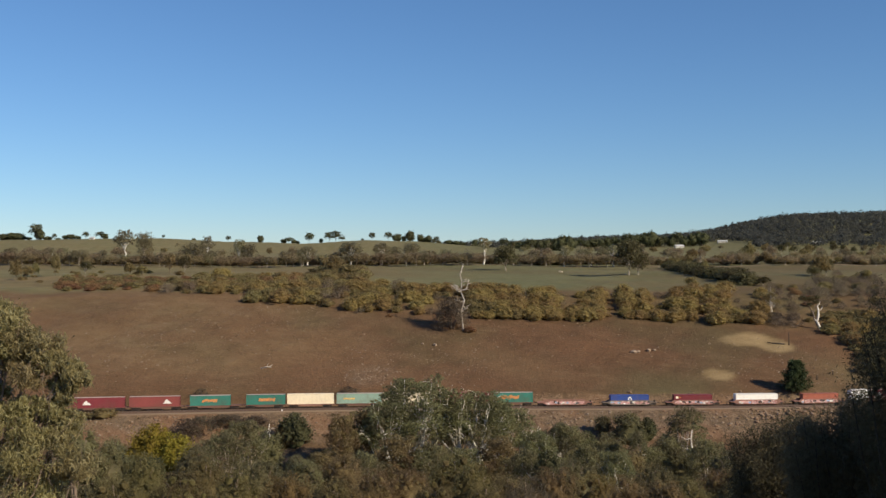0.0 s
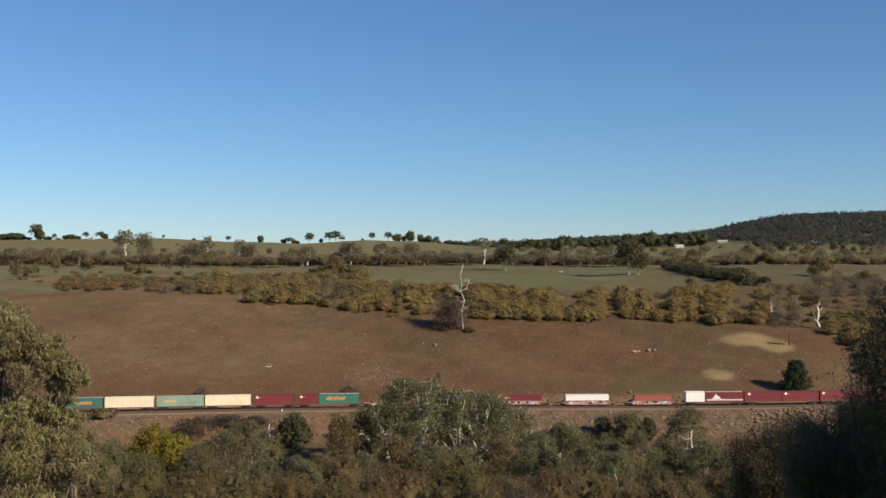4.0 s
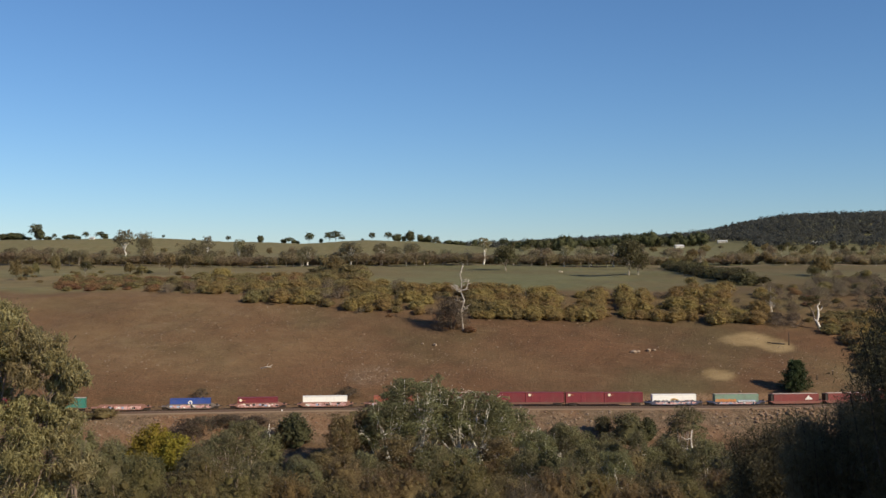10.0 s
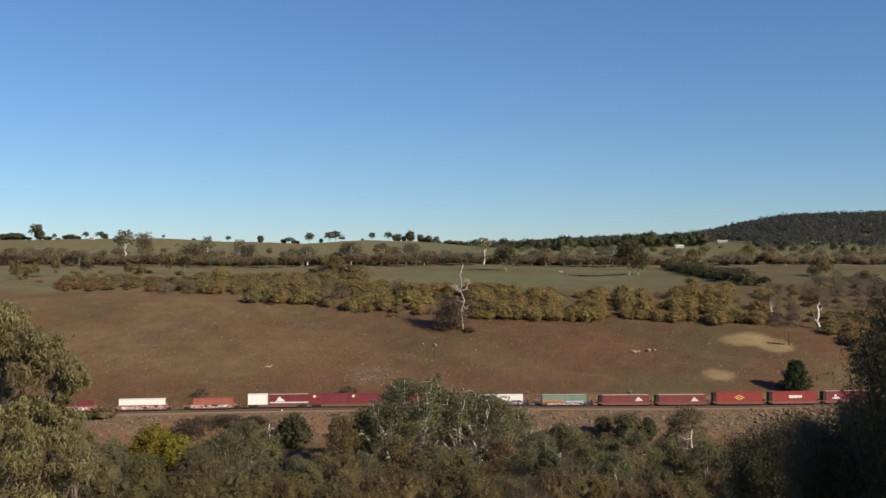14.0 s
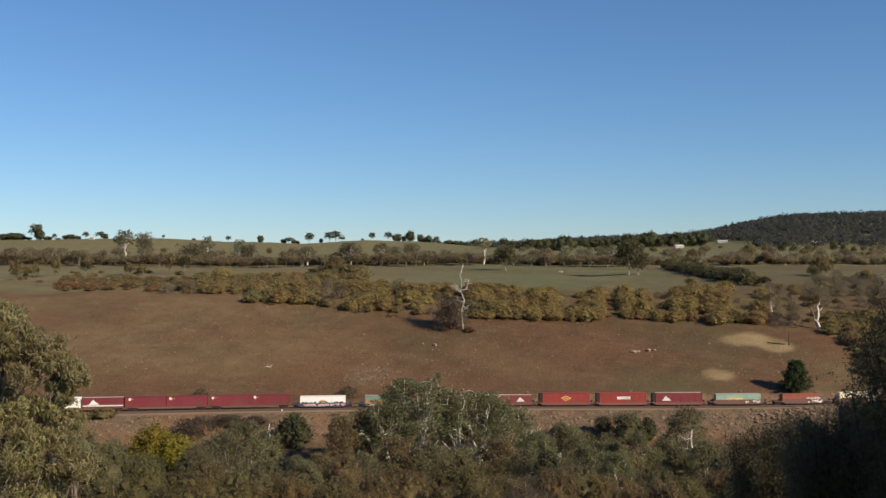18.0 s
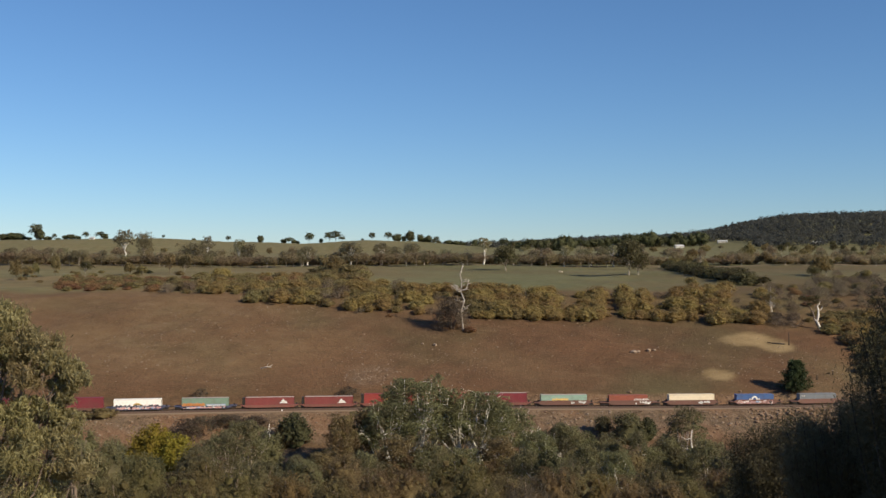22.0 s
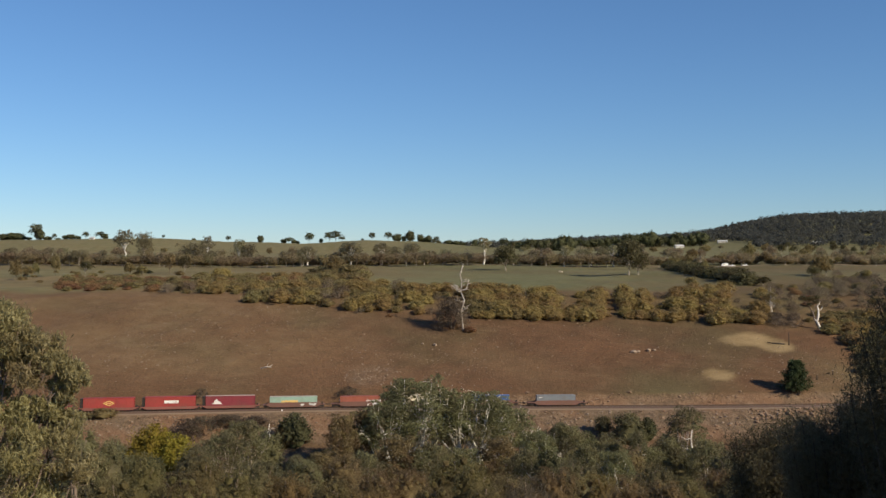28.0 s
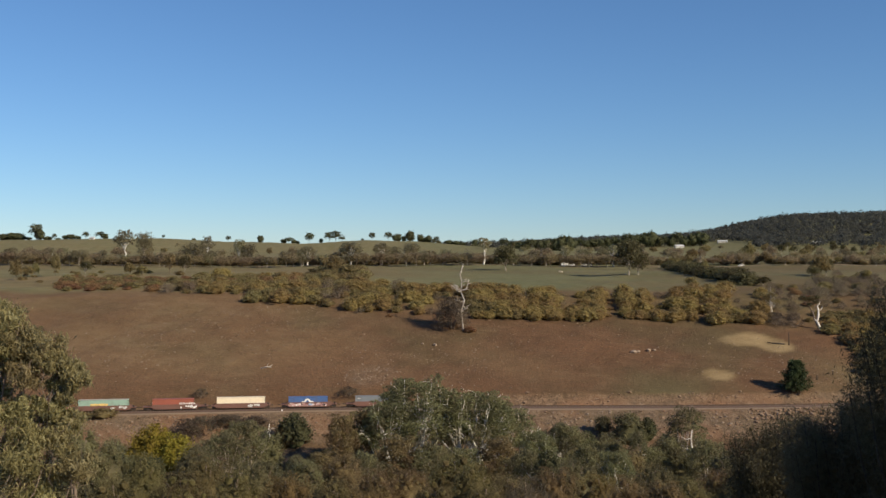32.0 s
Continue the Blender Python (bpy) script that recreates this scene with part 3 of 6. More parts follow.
def bush(seed, label, w, h, tufts=30, leaves=1200, leaf=(.5, .22), mat=None, core=True, name="bush", group="", hang=0.0, stems=True, fuzz=.085, dome=False, flat=1.15):
    """Shrub down to the ground: an uneven mound of many leafy tufts over a dark heart, short stems."""
    rng = np.random.default_rng(seed)
    mat = mat or LEAF_WATTLE
    b = thing(name, label, "shrub", group)
    u = np.arange(tufts) + .5
    up = (u / tufts) ** .8
    az = u * 2.39996 + rng.normal(size=tufts) * .25
    ring = np.sqrt(np.clip(1 - up ** 2, 0, 1))
    swell = 1 + .18 * np.sin(az * 2 + seed) + .12 * np.sin(az * 3 + 2.1 * seed) + rng.normal(size=tufts) * .10
    C = np.stack([np.cos(az) * ring * w * .42 * swell, np.sin(az) * ring * w * .42 * swell, h * (.12 + .80 * up * (1 + .5 * (swell - 1)))], -1)
    if dome:
        d = unit(rng.normal(size=(leaves, 3)))
        up, half = h * .52, h * .47
        ph = rng.uniform(0, 6.28, 5)

        def lumpy(q):
            a, e = np.arctan2(q[:, 1], q[:, 0]), q[:, 2]
            return (1 + .14 * np.sin(2 * a + ph[0]) + .12 * np.sin(3 * a + 4 * e + ph[1]) + .10 * np.sin(5 * a - 5 * e + ph[2]) + .06 * np.sin(8 * a + 7 * e + ph[3]))[:, None]
        rad = lumpy(d) * (1 - .22 * rng.random((leaves, 1)) ** 1.3 + .05 * rng.normal(size=(leaves, 1)))
        P = d * rad * np.array((w * .5, w * .5, half)) + np.array((0, 0, up))
        V = leaves_at(rng, P, leaf[0], leaf[1], hang, d + (0, 0, .3), 1.3)
    else:
        k = rng.integers(0, tufts, leaves)
        sig = np.array((w, w, h * flat)) * fuzz * rng.uniform(.75, 1.3, (tufts, 1))[k]
        P = C[k] + rng.normal(size=(leaves, 3)) * sig
        P[:, 2] = np.minimum(np.abs(P[:, 2]), h * 1.03)
        V = leaves_at(rng, P, leaf[0], leaf[1], hang, unit(P * np.array((1, 1, .9))))
    part("crown", mesh_leaves("crown", V, mat), b)
    if core and dome:
        v, f = blob(rng, (0, 0, 0), (1, 1, 1), 12, 18, .0)
        v = unit(np.array(v))
        v = v * lumpy(v) * .84 * np.array((w * .5, w * .5, half)) + np.array((0, 0, up))
        part("inner_foliage", mesh_poly("inner_foliage", v, f, mat, True), b)
    elif core:
        heart = Shape().add(*blob(rng, (0, 0, h * .28), (w * .34, w * .34, h * .46), 7, 10, .14))
        for c in C:
            rr = w * fuzz * rng.uniform(.85, 1.2)
            heart.add(*blob(rng, (c[0] * .9, c[1] * .9, c[2] * .9), (rr, rr, rr * h / w * 1.15), 3, 5, .25))
        part("inner_foliage", heart.mesh("inner_foliage", mat), b)
    if stems:
        stem = Shape()
        for i in range(0, tufts, max(1, tufts // 7)):
            stem.tube(crook(rng, (C[i][0] * .15, C[i][1] * .15, -.3), C[i], 4, .05), np.linspace(.016, .005, 4) * w, 5)
        tagged(part("stem", stem.mesh("stem", BARK_GREY), b), kind="stuff")
    return b


PROTOS, RNG = {}, np.random.default_rng(7)


def plant(key, make, x, y, size=1.0, turn=None, wide=1.0, sink=.1):
    """Plants a copy of the kind `key` (made once by make()) on the ground at x, y."""
    turn = RNG.uniform(0, 360) if turn is None else turn
    m = pose(x, y, ground_z(x, y) - sink, 0, 0, turn) @ Matrix.Diagonal((size * wide, size * wide, size, 1))
    if key not in PROTOS:
        PROTOS[key] = make()
        PROTOS[key].matrix_basis = m
        return PROTOS[key]
    ob = copy_thing(PROTOS[key], Matrix.Identity(4))
    ob.matrix_basis = m
    return ob


def pick(p):
    return int(RNG.integers(0, p))


# --- scrub on the brow of the slope: patches (from x, to x, from y, to y, how many, kind) ---
def wattle(k):
    return lambda: bush(100 + k, "ochre-green rounded wattle bush on the hillside scrub belt", 8.0, 4.1, 28, 2300, (.37, .18), LEAF_WATTLE, stems=False, fuzz=.105, flat=.85, name="wattle_bush", group="wattle scrub")


def dull_bush(k):
    return lambda: bush(200 + k, "dull olive-brown scrub bush on the hillside", 7.2, 3.1, 22, 1200, (.48, .23), LEAF_OLIVE, stems=False, fuzz=.105, flat=.85, name="scrub_bush", group="hillside scrub")


def rusty_bush(k):
    return lambda: bush(300 + k, "rusty brown low scrub bush on the hill brow", 7.5, 2.3, 30, 900, (.5, .22), LEAF_RUST, stems=False, name="rusty_bush", group="rusty scrub")


def twig_bush(k):
    return lambda: bush(400 + k, "leafless grey twiggy shrub among the scrub", 7, 4.2, 22, 900, (1.1, .08), LEAF_TWIG, core=False, name="twiggy_shrub", group="leafless scrub")


def dark_bush(k):
    return lambda: bush(500 + k, "dark green hedge bush between the paddocks", 8.0, 4.2, 30, 900, (.62, .3), LEAF_HEDGE, stems=False, name="hedge_bush", group="paddock hedge")


KINDS = {"w": ("wattle", wattle, 5), "o": ("dull", dull_bush, 4), "r": ("rusty", rusty_bush, 3), "t": ("twig", twig_bush, 3), "d": ("dark", dark_bush, 3)}


def patch(kinds, u0, u1, y0, y1, gap, size=1.0):
    """Bushes in a rough grid over bearings u0..u1 (x over y) and depths y0..y1."""
    y = y0
    while y <= y1 + .01:
        n = max(1, int(round((u1 - u0) * y / gap)))
        for i in range(n):
            a = u0 + (u1 - u0) * (i + .5) / n
            yy = y + RNG.uniform(-.3, .3) * gap
            k, make, variants = KINDS[kinds[pick(len(kinds))]]
            v = pick(variants)
            plant(k + str(v), make(v), a * yy + RNG.uniform(-.25, .25) * gap, yy, size * RNG.uniform(.65, 1.25), wide=RNG.uniform(.85, 1.12))
        y += gap * 1.05


patch("ro", -0.3551, -0.2546, 475.5, 513.8, 8.946, .8)
patch("ro", -0.3551, -0.2340, 513.8, 551.8, 10.224, .8)
patch("rro", -0.3480, -0.2560, 482.0, 560.0, 9.5, 1.0)
patch("oot", -0.2577, -0.2263, 464.5, 483.2, 6.39, .9)
patch("wo", -0.2263, -0.1799, 463.0, 505.2, 7.668, .9)
patch("wooor", -0.2237, -0.1129, 528.5, 578.8, 7.668, 1)
patch("woo", -0.1773, -0.1129, 447.8, 492.2, 6.39, 1)
patch("ot", -0.1129, -0.0845, 445.0, 515.8, 7.668, .9)
patch("wwo", -0.0871, -0.0484, 437.2, 485.0, 6.39, 1)
patch("ot", -0.0484, -0.0304, 435.2, 481.8, 7.029, .95)
patch("w", -0.0330, -0.0113, 433.0, 472.8, 6.39, 1)
patch("t", 0.2979, 0.3304, 427.0, 442.0, 7.668, .9)
patch("owo", 0.3480, 0.4041, 420.2, 446.0, 5.4, 1)
patch("owo", 0.3659, 0.4041, 402.5, 418.5, 5.2, 1)
patch("owo", 0.3783, 0.4041, 381.8, 400.5, 5.2, 1)
patch("tto", 0.3381, 0.4041, 453.2, 530.2, 7.5, .8)
patch("tto", 0.3329, 0.4041, 529.5, 605.2, 11, .7)
patch("o", -0.1154, -0.0691, 539.8, 706.8, 10.224, 1.2)
patch("ro", -0.2495, -0.0948, 478.0, 548.8, 12, .7)
patch("wwo", 0.0237, 0.0727, 427.5, 464.8, 5.2, 1.05)
patch("tr", 0.0727, 0.0778, 430.8, 461.0, 6, .7)
patch("ww", 0.0794, 0.1031, 427.8, 460.2, 5.0, 1)
patch("ww", 0.0990, 0.1216, 428.0, 433.2, 4.6, 1.1)
patch("to", 0.1051, 0.1175, 448.5, 463.5, 9, .5)
patch("ww", 0.1227, 0.1474, 429.0, 463.0, 5.0, 1)
patch("rt", 0.1495, 0.1577, 434.2, 461.2, 9, .5)
patch("ww", 0.1608, 0.1866, 430.5, 463.0, 5.0, 1)
patch("ww", 0.1825, 0.2103, 431.5, 435.5, 4.6, 1.1)
patch("o", 0.1886, 0.2041, 446.0, 447.2, 5.0, .6)
patch("t", 0.1886, 0.2041, 459.8, 464.0, 7, .8)
patch("ww", 0.2062, 0.2319, 432.8, 469.5, 5.0, 1)
patch("wo", 0.2433, 0.2897, 428.8, 436.0, 5.0, 1)
patch("ww", 0.2381, 0.2608, 439.2, 480.0, 5.0, 1)
patch("to", 0.2659, 0.2788, 444.8, 460.8, 11, .6)
patch("wo", 0.2814, 0.2979, 442.8, 471.2, 5.8, 1)
patch("ttor", 0.2950, 0.3433, 436.0, 503.0, 8, .7)
patch("wo", -0.0948, 0.0237, 455.8, 473.2, 6.2, .85)
patch("rt", -0.0948, 0.0727, 433.5, 459.0, 16, .6)
patch("ro", -0.2495, -0.0948, 483.5, 537.2, 11, .7)
patch("o", -0.3989, -0.2546, 538.2, 684.2, 26, .6)
patch("or", -0.2495, -0.1876, 527.5, 612.2, 20, .7)

# --- paddock trees, tree belt, ridge ---
MID = [("grey-green paddock gum with a domed crown on a pale trunk", 14, 14, .24, 16, 1300, LEAF_GREY, BARK_PALE, .46, .62, "gum_tree"),
       ("bronze-tinged gum in a distant tree belt", 11, 12, .16, 13, 800, LEAF_BELT, BARK_GREY, .50, .7, "belt_tree"),
       ("dense dark green gum with a short trunk in a paddock", 14, 12, .06, 20, 1700, LEAF_HEDGE, BARK_PALE, .46, .85, "gum_tree"),
       ("sparse gum with bare white limbs in a paddock", 16, 12, .32, 12, 800, LEAF_GREY, BARK_WHITE, .36, .7, "gum_tree"),
       ("small olive gum standing on dry grass", 9, 9, .08, 14, 1000, LEAF_OLIVE, BARK_GREY, .46, .75, "small_gum"),
       ("brownish broad-crowned gum in a distant tree belt", 10, 13, .2, 14, 850, LEAF_BELT, BARK_PALE, .48, .6, "belt_tree"),
       ("tall white-trunked gum with a small high crown", 18, 9, .5, 9, 600, LEAF_GREY, BARK_WHITE, .42, .6, "gum_tree"),
       ("dark flat-crowned tree on the far ridge against the sky", 9, 10, .12, 12, 460, LEAF_DARK, BARK_DARK, .42, .7, "ridge_tree"),
       ("small dark round tree on the far ridge against the sky", 9, 9, -.15, 14, 480, LEAF_DARK, BARK_DARK, .52, .9, "ridge_tree"),
       ("dull rounded small tree under a distant tree belt", 8, 11, -.1, 14, 800, LEAF_BELT, BARK_GREY, .48, .8, "belt_tree")]


def mid_tree(k, x, y, h, w):
    """A paddock tree of kind k, h high and w wide; two or three shapes of each kind take turns."""
    label, H, W, clear, clumps, leaves, mat, bark, size, flat, name = MID[k]
    v = pick(3)
    if k in (8, 9):
        make = lambda: bush(680 + 10 * k + v, label, W, H, 20, 600 if k == 8 else 800, (1.1, .62), mat, name=name, group="ridge trees" if k == 8 else "paddock and belt trees", dome=True)
        return plant("mid" + str(k) + str(v), make, x, y, h / H, wide=w / W * H / h, sink=.4)
    m = 1.25 if k == 7 else 1.0
    make = lambda: open_gum(600 + 10 * k + v, label, H, W, clear * (.85, 1, 1.1)[v], clumps + v - 1, leaves, (.95 * m, .55 * m), mat, bark, size, flat, .022 if k in (3, 6) else .017, name, "ridge trees" if k == 7 else "paddock and belt trees")
    return plant("mid" + str(k) + str(v), make, x, y, h / H, wide=w / W * H / h)


def ridge_tree(k, x, y, h, w):
    mid_tree(k, x, y, h * (1.25 if k == 8 and y < 1500 else 1.1) + .6, max(w * 1.1, h * 1.1))


mid_tree(4, -217.7, 559.0, 10.5, 6.9)
mid_tree(4, -228.9, 602.0, 6.2, 9.9)
mid_tree(4, -225.8, 607.0, 7.5, 5.6)
mid_tree(4, -212.1, 600.0, 12.1, 6.6)
mid_tree(0, -265.5, 800.0, 12.5, 15.7)
mid_tree(2, -210.7, 647.0, 7.3, 8.3)
mid_tree(4, -174.4, 611.0, 7.2, 7.9)
mid_tree(4, -168.6, 614.0, 5.7, 7.6)
mid_tree(4, -159.1, 638.0, 12.2, 8.2)
mid_tree(2, -154.2, 655.0, 10.5, 8.8)
mid_tree(3, -246.2, 850.0, 26.3, 20.1)
mid_tree(0, -234.8, 860.0, 24.2, 15.1)
mid_tree(0, -184.6, 815.0, 17.7, 24.4)
mid_tree(3, -186.7, 870.0, 22.7, 12.6)
mid_tree(3, -158.2, 850.0, 20.2, 11.4)
mid_tree(0, -150.3, 850.0, 16.9, 14.9)
mid_tree(5, -301.9, 812.0, 10.8, 18.4)
mid_tree(5, -318.7, 812.0, 9.4, 15.9)
mid_tree(3, -299.3, 840.0, 13.4, 5.2)
mid_tree(0, -115.9, 812.0, 12.2, 13.4)
mid_tree(3, -102.6, 830.0, 14.6, 18.0)
mid_tree(0, -71.2, 840.0, 17.9, 21.6)
mid_tree(3, -69.5, 830.0, 17.4, 12.8)
mid_tree(4, -61.2, 606.0, 11.2, 14.4)
mid_tree(4, -50.0, 581.0, 7.8, 13.2)
mid_tree(2, -66.4, 575.0, 5.3, 11.9)
mid_tree(3, -45.7, 818.0, 17.1, 16.9)
mid_tree(0, -37.4, 860.0, 14.1, 11.5)
mid_tree(0, -25.5, 880.0, 16.6, 16.3)
mid_tree(6, 30.3, 802.0, 20.0, 14.0)
mid_tree(2, 41.1, 719.0, 17.0, 18.5)
mid_tree(5, 77.7, 830.0, 13.9, 14.5)
mid_tree(3, 89.9, 812.0, 15.0, 10.9)
mid_tree(5, 69.9, 840.0, 12.3, 13.0)
mid_tree(3, 111.1, 820.0, 10.2, 9.3)
mid_tree(6, 126.0, 815.0, 16.2, 11.8)
mid_tree(0, 124.0, 850.0, 13.0, 11.4)
mid_tree(2, 104.4, 616.0, 20.3, 18.5)
mid_tree(2, 110.2, 620.0, 13.2, 14.5)
mid_tree(4, 207.9, 606.0, 11.9, 13.7)
mid_tree(2, 214.8, 615.0, 10.8, 9.5)
mid_tree(2, 201.1, 595.0, 5.8, 8.6)
mid_tree(5, 298.3, 800.0, 7.8, 12.4)
mid_tree(5, 316.1, 800.0, 8.4, 13.2)
mid_tree(4, 214.4, 555.0, 5.7, 7.4)
mid_tree(4, 110.1, 488.0, 4.8, 7.0)
mid_tree(5, 254.6, 815.0, 7.6, 16.8)
mid_tree(4, 251.8, 900.0, 16.1, 10.2)
mid_tree(4, 246.7, 840.0, 8.9, 11.3)
mid_tree(5, 225.8, 830.0, 9.7, 12.8)
mid_tree(5, 270.2, 815.0, 8.1, 14.3)
# the belt along the road: trunks in a row, lower trees behind
for i in range(112):
    a, d = -.435 + .63 * (i + RNG.uniform(-.4, .4)) / 112, RNG.uniform(803, 815)
    mid_tree((5, 1, 5, 1, 0)[pick(5)], a * d, d, RNG.uniform(6.5, 10.5), RNG.uniform(9, 15))
for i in range(70):
    a, d = -.43 + .62 * i / 70, RNG.uniform(836, 850)
    mid_tree(9, a * d, d, RNG.uniform(5.5, 8.5), RNG.uniform(11, 17))
for i in range(50):
    a, d = RNG.uniform(-.43, .19), RNG.uniform(850, 930)
    mid_tree((1, 5, 0, 5)[pick(4)], a * d, d, RNG.uniform(8, 13), RNG.uniform(10, 15))
for i in range(44):
    a, d = .175 + .26 * i / 44, RNG.uniform(836, 862)
    mid_tree((9, 5, 9, 4)[pick(4)], a * d, d, RNG.uniform(5, 8.5), RNG.uniform(10, 16))
for i in range(46):
    a, d = RNG.uniform(.165, .44), RNG.uniform(866, 1000)
    mid_tree((1, 0, 4, 5, 3)[pick(5)], a * d, d, RNG.uniform(7, 12), RNG.uniform(9, 14))
for i in range(24):
    a, d = RNG.uniform(-.42, -.02), RNG.uniform(940, 1250)
    mid_tree((0, 4, 1)[pick(3)], a * d, d, RNG.uniform(5, 10), RNG.uniform(6, 11))
for i in range(70):
    a, d = RNG.uniform(-.02, .44), RNG.uniform(1150, 1800)
    if .2 < a < .235:
        continue
    mid_tree((0, 4, 2)[pick(3)], a * d, d, RNG.uniform(6, 12), RNG.uniform(8, 14))
# hedge between two paddocks
for i in range(30):
    t = i / 29
    hy = 790 - 272 * t ** .62
    hx = float(np.interp(hy, [515, 525, 560, 600, 640, 700, 750, 800], [145.5, 143.8, 142.3, 138.6, 142.0, 148.5, 154.2, 157.2]))
    for off in (0, 4.5):
        ox, oy = hx + off + RNG.uniform(-2, 2), hy + off * .6 + RNG.uniform(-3, 3)
        v = pick(3)
        if pick(3) == 0:
            mid_tree((2, 4, 2)[v], ox, oy, RNG.uniform(4.5, 8), RNG.uniform(5, 9))
        else:
            plant("dark" + str(v), dark_bush(v), ox, oy, RNG.uniform(.8, 1.5), wide=RNG.uniform(.9, 1.2))

# trees along the skyline
ridge_tree(8, -591.6, 1478.0, 5.9, 21.3)
ridge_tree(8, -577.9, 1478.0, 7.4, 21.3)
ridge_tree(8, -567.1, 1478.0, 4.1, 12.2)
ridge_tree(8, -558.7, 1478.0, 2.6, 9.1)
ridge_tree(7, -545.1, 1470.0, 19.0, 19.7)
ridge_tree(8, -544.2, 1478.0, 11.5, 13.7)
ridge_tree(8, -533.5, 1478.0, 3.6, 12.2)
ridge_tree(7, -521.5, 1470.0, 6.9, 5.3)
ridge_tree(8, -519.0, 1478.0, 1.6, 6.9)
ridge_tree(8, -509.1, 1478.0, 4.3, 7.6)
ridge_tree(8, -501.4, 1478.0, 5.0, 10.7)
ridge_tree(8, -493.0, 1478.0, 3.6, 9.1)
ridge_tree(7, -478.9, 1470.0, 8.3, 7.6)
ridge_tree(7, -459.2, 1470.0, 8.1, 13.6)
ridge_tree(8, -455.6, 1478.0, 5.3, 7.6)
ridge_tree(7, -374.8, 1470.0, 4.0, 5.3)
ridge_tree(8, -336.3, 1478.0, 1.8, 4.6)
ridge_tree(7, -288.1, 1470.0, 7.2, 6.8)
ridge_tree(8, -246.1, 1478.0, 7.0, 6.9)
ridge_tree(8, -214.8, 1478.0, 4.2, 7.6)
ridge_tree(7, -206.8, 1470.0, 6.9, 13.6)
ridge_tree(8, -201.0, 1478.0, 4.5, 7.6)
ridge_tree(8, -195.7, 1478.0, 3.2, 3.8)
ridge_tree(7, -179.4, 1470.0, 12.9, 9.1)
ridge_tree(8, -164.3, 1478.0, 4.7, 5.3)
ridge_tree(7, -152.8, 1470.0, 12.6, 9.1)
ridge_tree(7, -143.7, 1470.0, 13.2, 13.6)
ridge_tree(7, -135.3, 1470.0, 5.7, 10.6)
ridge_tree(8, -108.5, 1478.0, 2.3, 3.0)
ridge_tree(7, -95.0, 1470.0, 9.0, 10.6)
ridge_tree(7, -73.0, 1470.0, 10.3, 9.1)
ridge_tree(8, -65.0, 1478.0, 6.7, 3.8)
ridge_tree(8, -60.4, 1478.0, 7.8, 4.6)
ridge_tree(8, -52.7, 1478.0, 5.6, 3.8)
ridge_tree(8, -44.3, 1478.0, 11.0, 7.6)
ridge_tree(8, -30.6, 1478.0, 7.5, 5.3)
ridge_tree(8, -19.9, 1478.0, 7.0, 10.7)
ridge_tree(8, -26.0, 1478.0, 4.1, 7.6)
ridge_tree(7, -8.4, 1470.0, 8.1, 7.6)
ridge_tree(8, 8.4, 1478.0, 4.2, 12.2)
ridge_tree(8, 16.8, 1478.0, 4.2, 12.2)
ridge_tree(8, 26.0, 1478.0, 3.3, 9.1)
ridge_tree(8, 42.8, 1478.0, 7.4, 6.9)
ridge_tree(7, 81.3, 1470.0, 11.8, 12.1)
ridge_tree(8, 92.5, 1478.0, 7.1, 10.7)
ridge_tree(8, 101.7, 1478.0, 7.6, 10.7)
ridge_tree(8, 110.1, 1478.0, 8.7, 10.7)
ridge_tree(7, 117.1, 1470.0, 12.7, 16.7)
ridge_tree(8, 129.2, 1478.0, 10.9, 12.2)
ridge_tree(8, 139.1, 1478.0, 12.1, 12.2)
ridge_tree(8, 149.8, 1478.0, 14.4, 12.2)
ridge_tree(8, 159.0, 1478.0, 17.1, 12.2)
ridge_tree(8, 167.4, 1478.0, 17.5, 10.7)
ridge_tree(8, 236.7, 1990.0, 13.9, 15.9)
ridge_tree(7, 249.1, 1990.0, 15.5, 16.4)
ridge_tree(8, 261.4, 1990.0, 11.8, 19.0)
ridge_tree(8, 273.7, 1990.0, 14.0, 23.1)
ridge_tree(8, 286.1, 1990.0, 13.9, 18.9)
ridge_tree(8, 299.5, 1990.0, 16.3, 17.7)
ridge_tree(7, 310.8, 1990.0, 17.4, 15.9)
ridge_tree(8, 323.1, 1990.0, 14.7, 24.4)
ridge_tree(7, 333.4, 1990.0, 22.7, 23.2)
ridge_tree(8, 345.8, 1990.0, 20.9, 16.8)
ridge_tree(7, 356.1, 1990.0, 21.0, 21.3)
ridge_tree(8, 367.4, 1990.0, 23.6, 23.7)
ridge_tree(8, 378.7, 1990.0, 25.5, 15.7)
ridge_tree(8, 391.1, 1990.0, 18.0, 21.8)
ridge_tree(7, 402.4, 1990.0, 18.0, 14.7)
ridge_tree(8, 413.7, 1990.0, 17.4, 15.7)
ridge_tree(7, 425.0, 1990.0, 24.6, 21.0)
ridge_tree(8, 438.4, 1990.0, 16.9, 17.9)
ridge_tree(8, 452.8, 1990.0, 20.7, 20.7)
ridge_tree(8, 469.3, 1990.0, 22.1, 23.6)


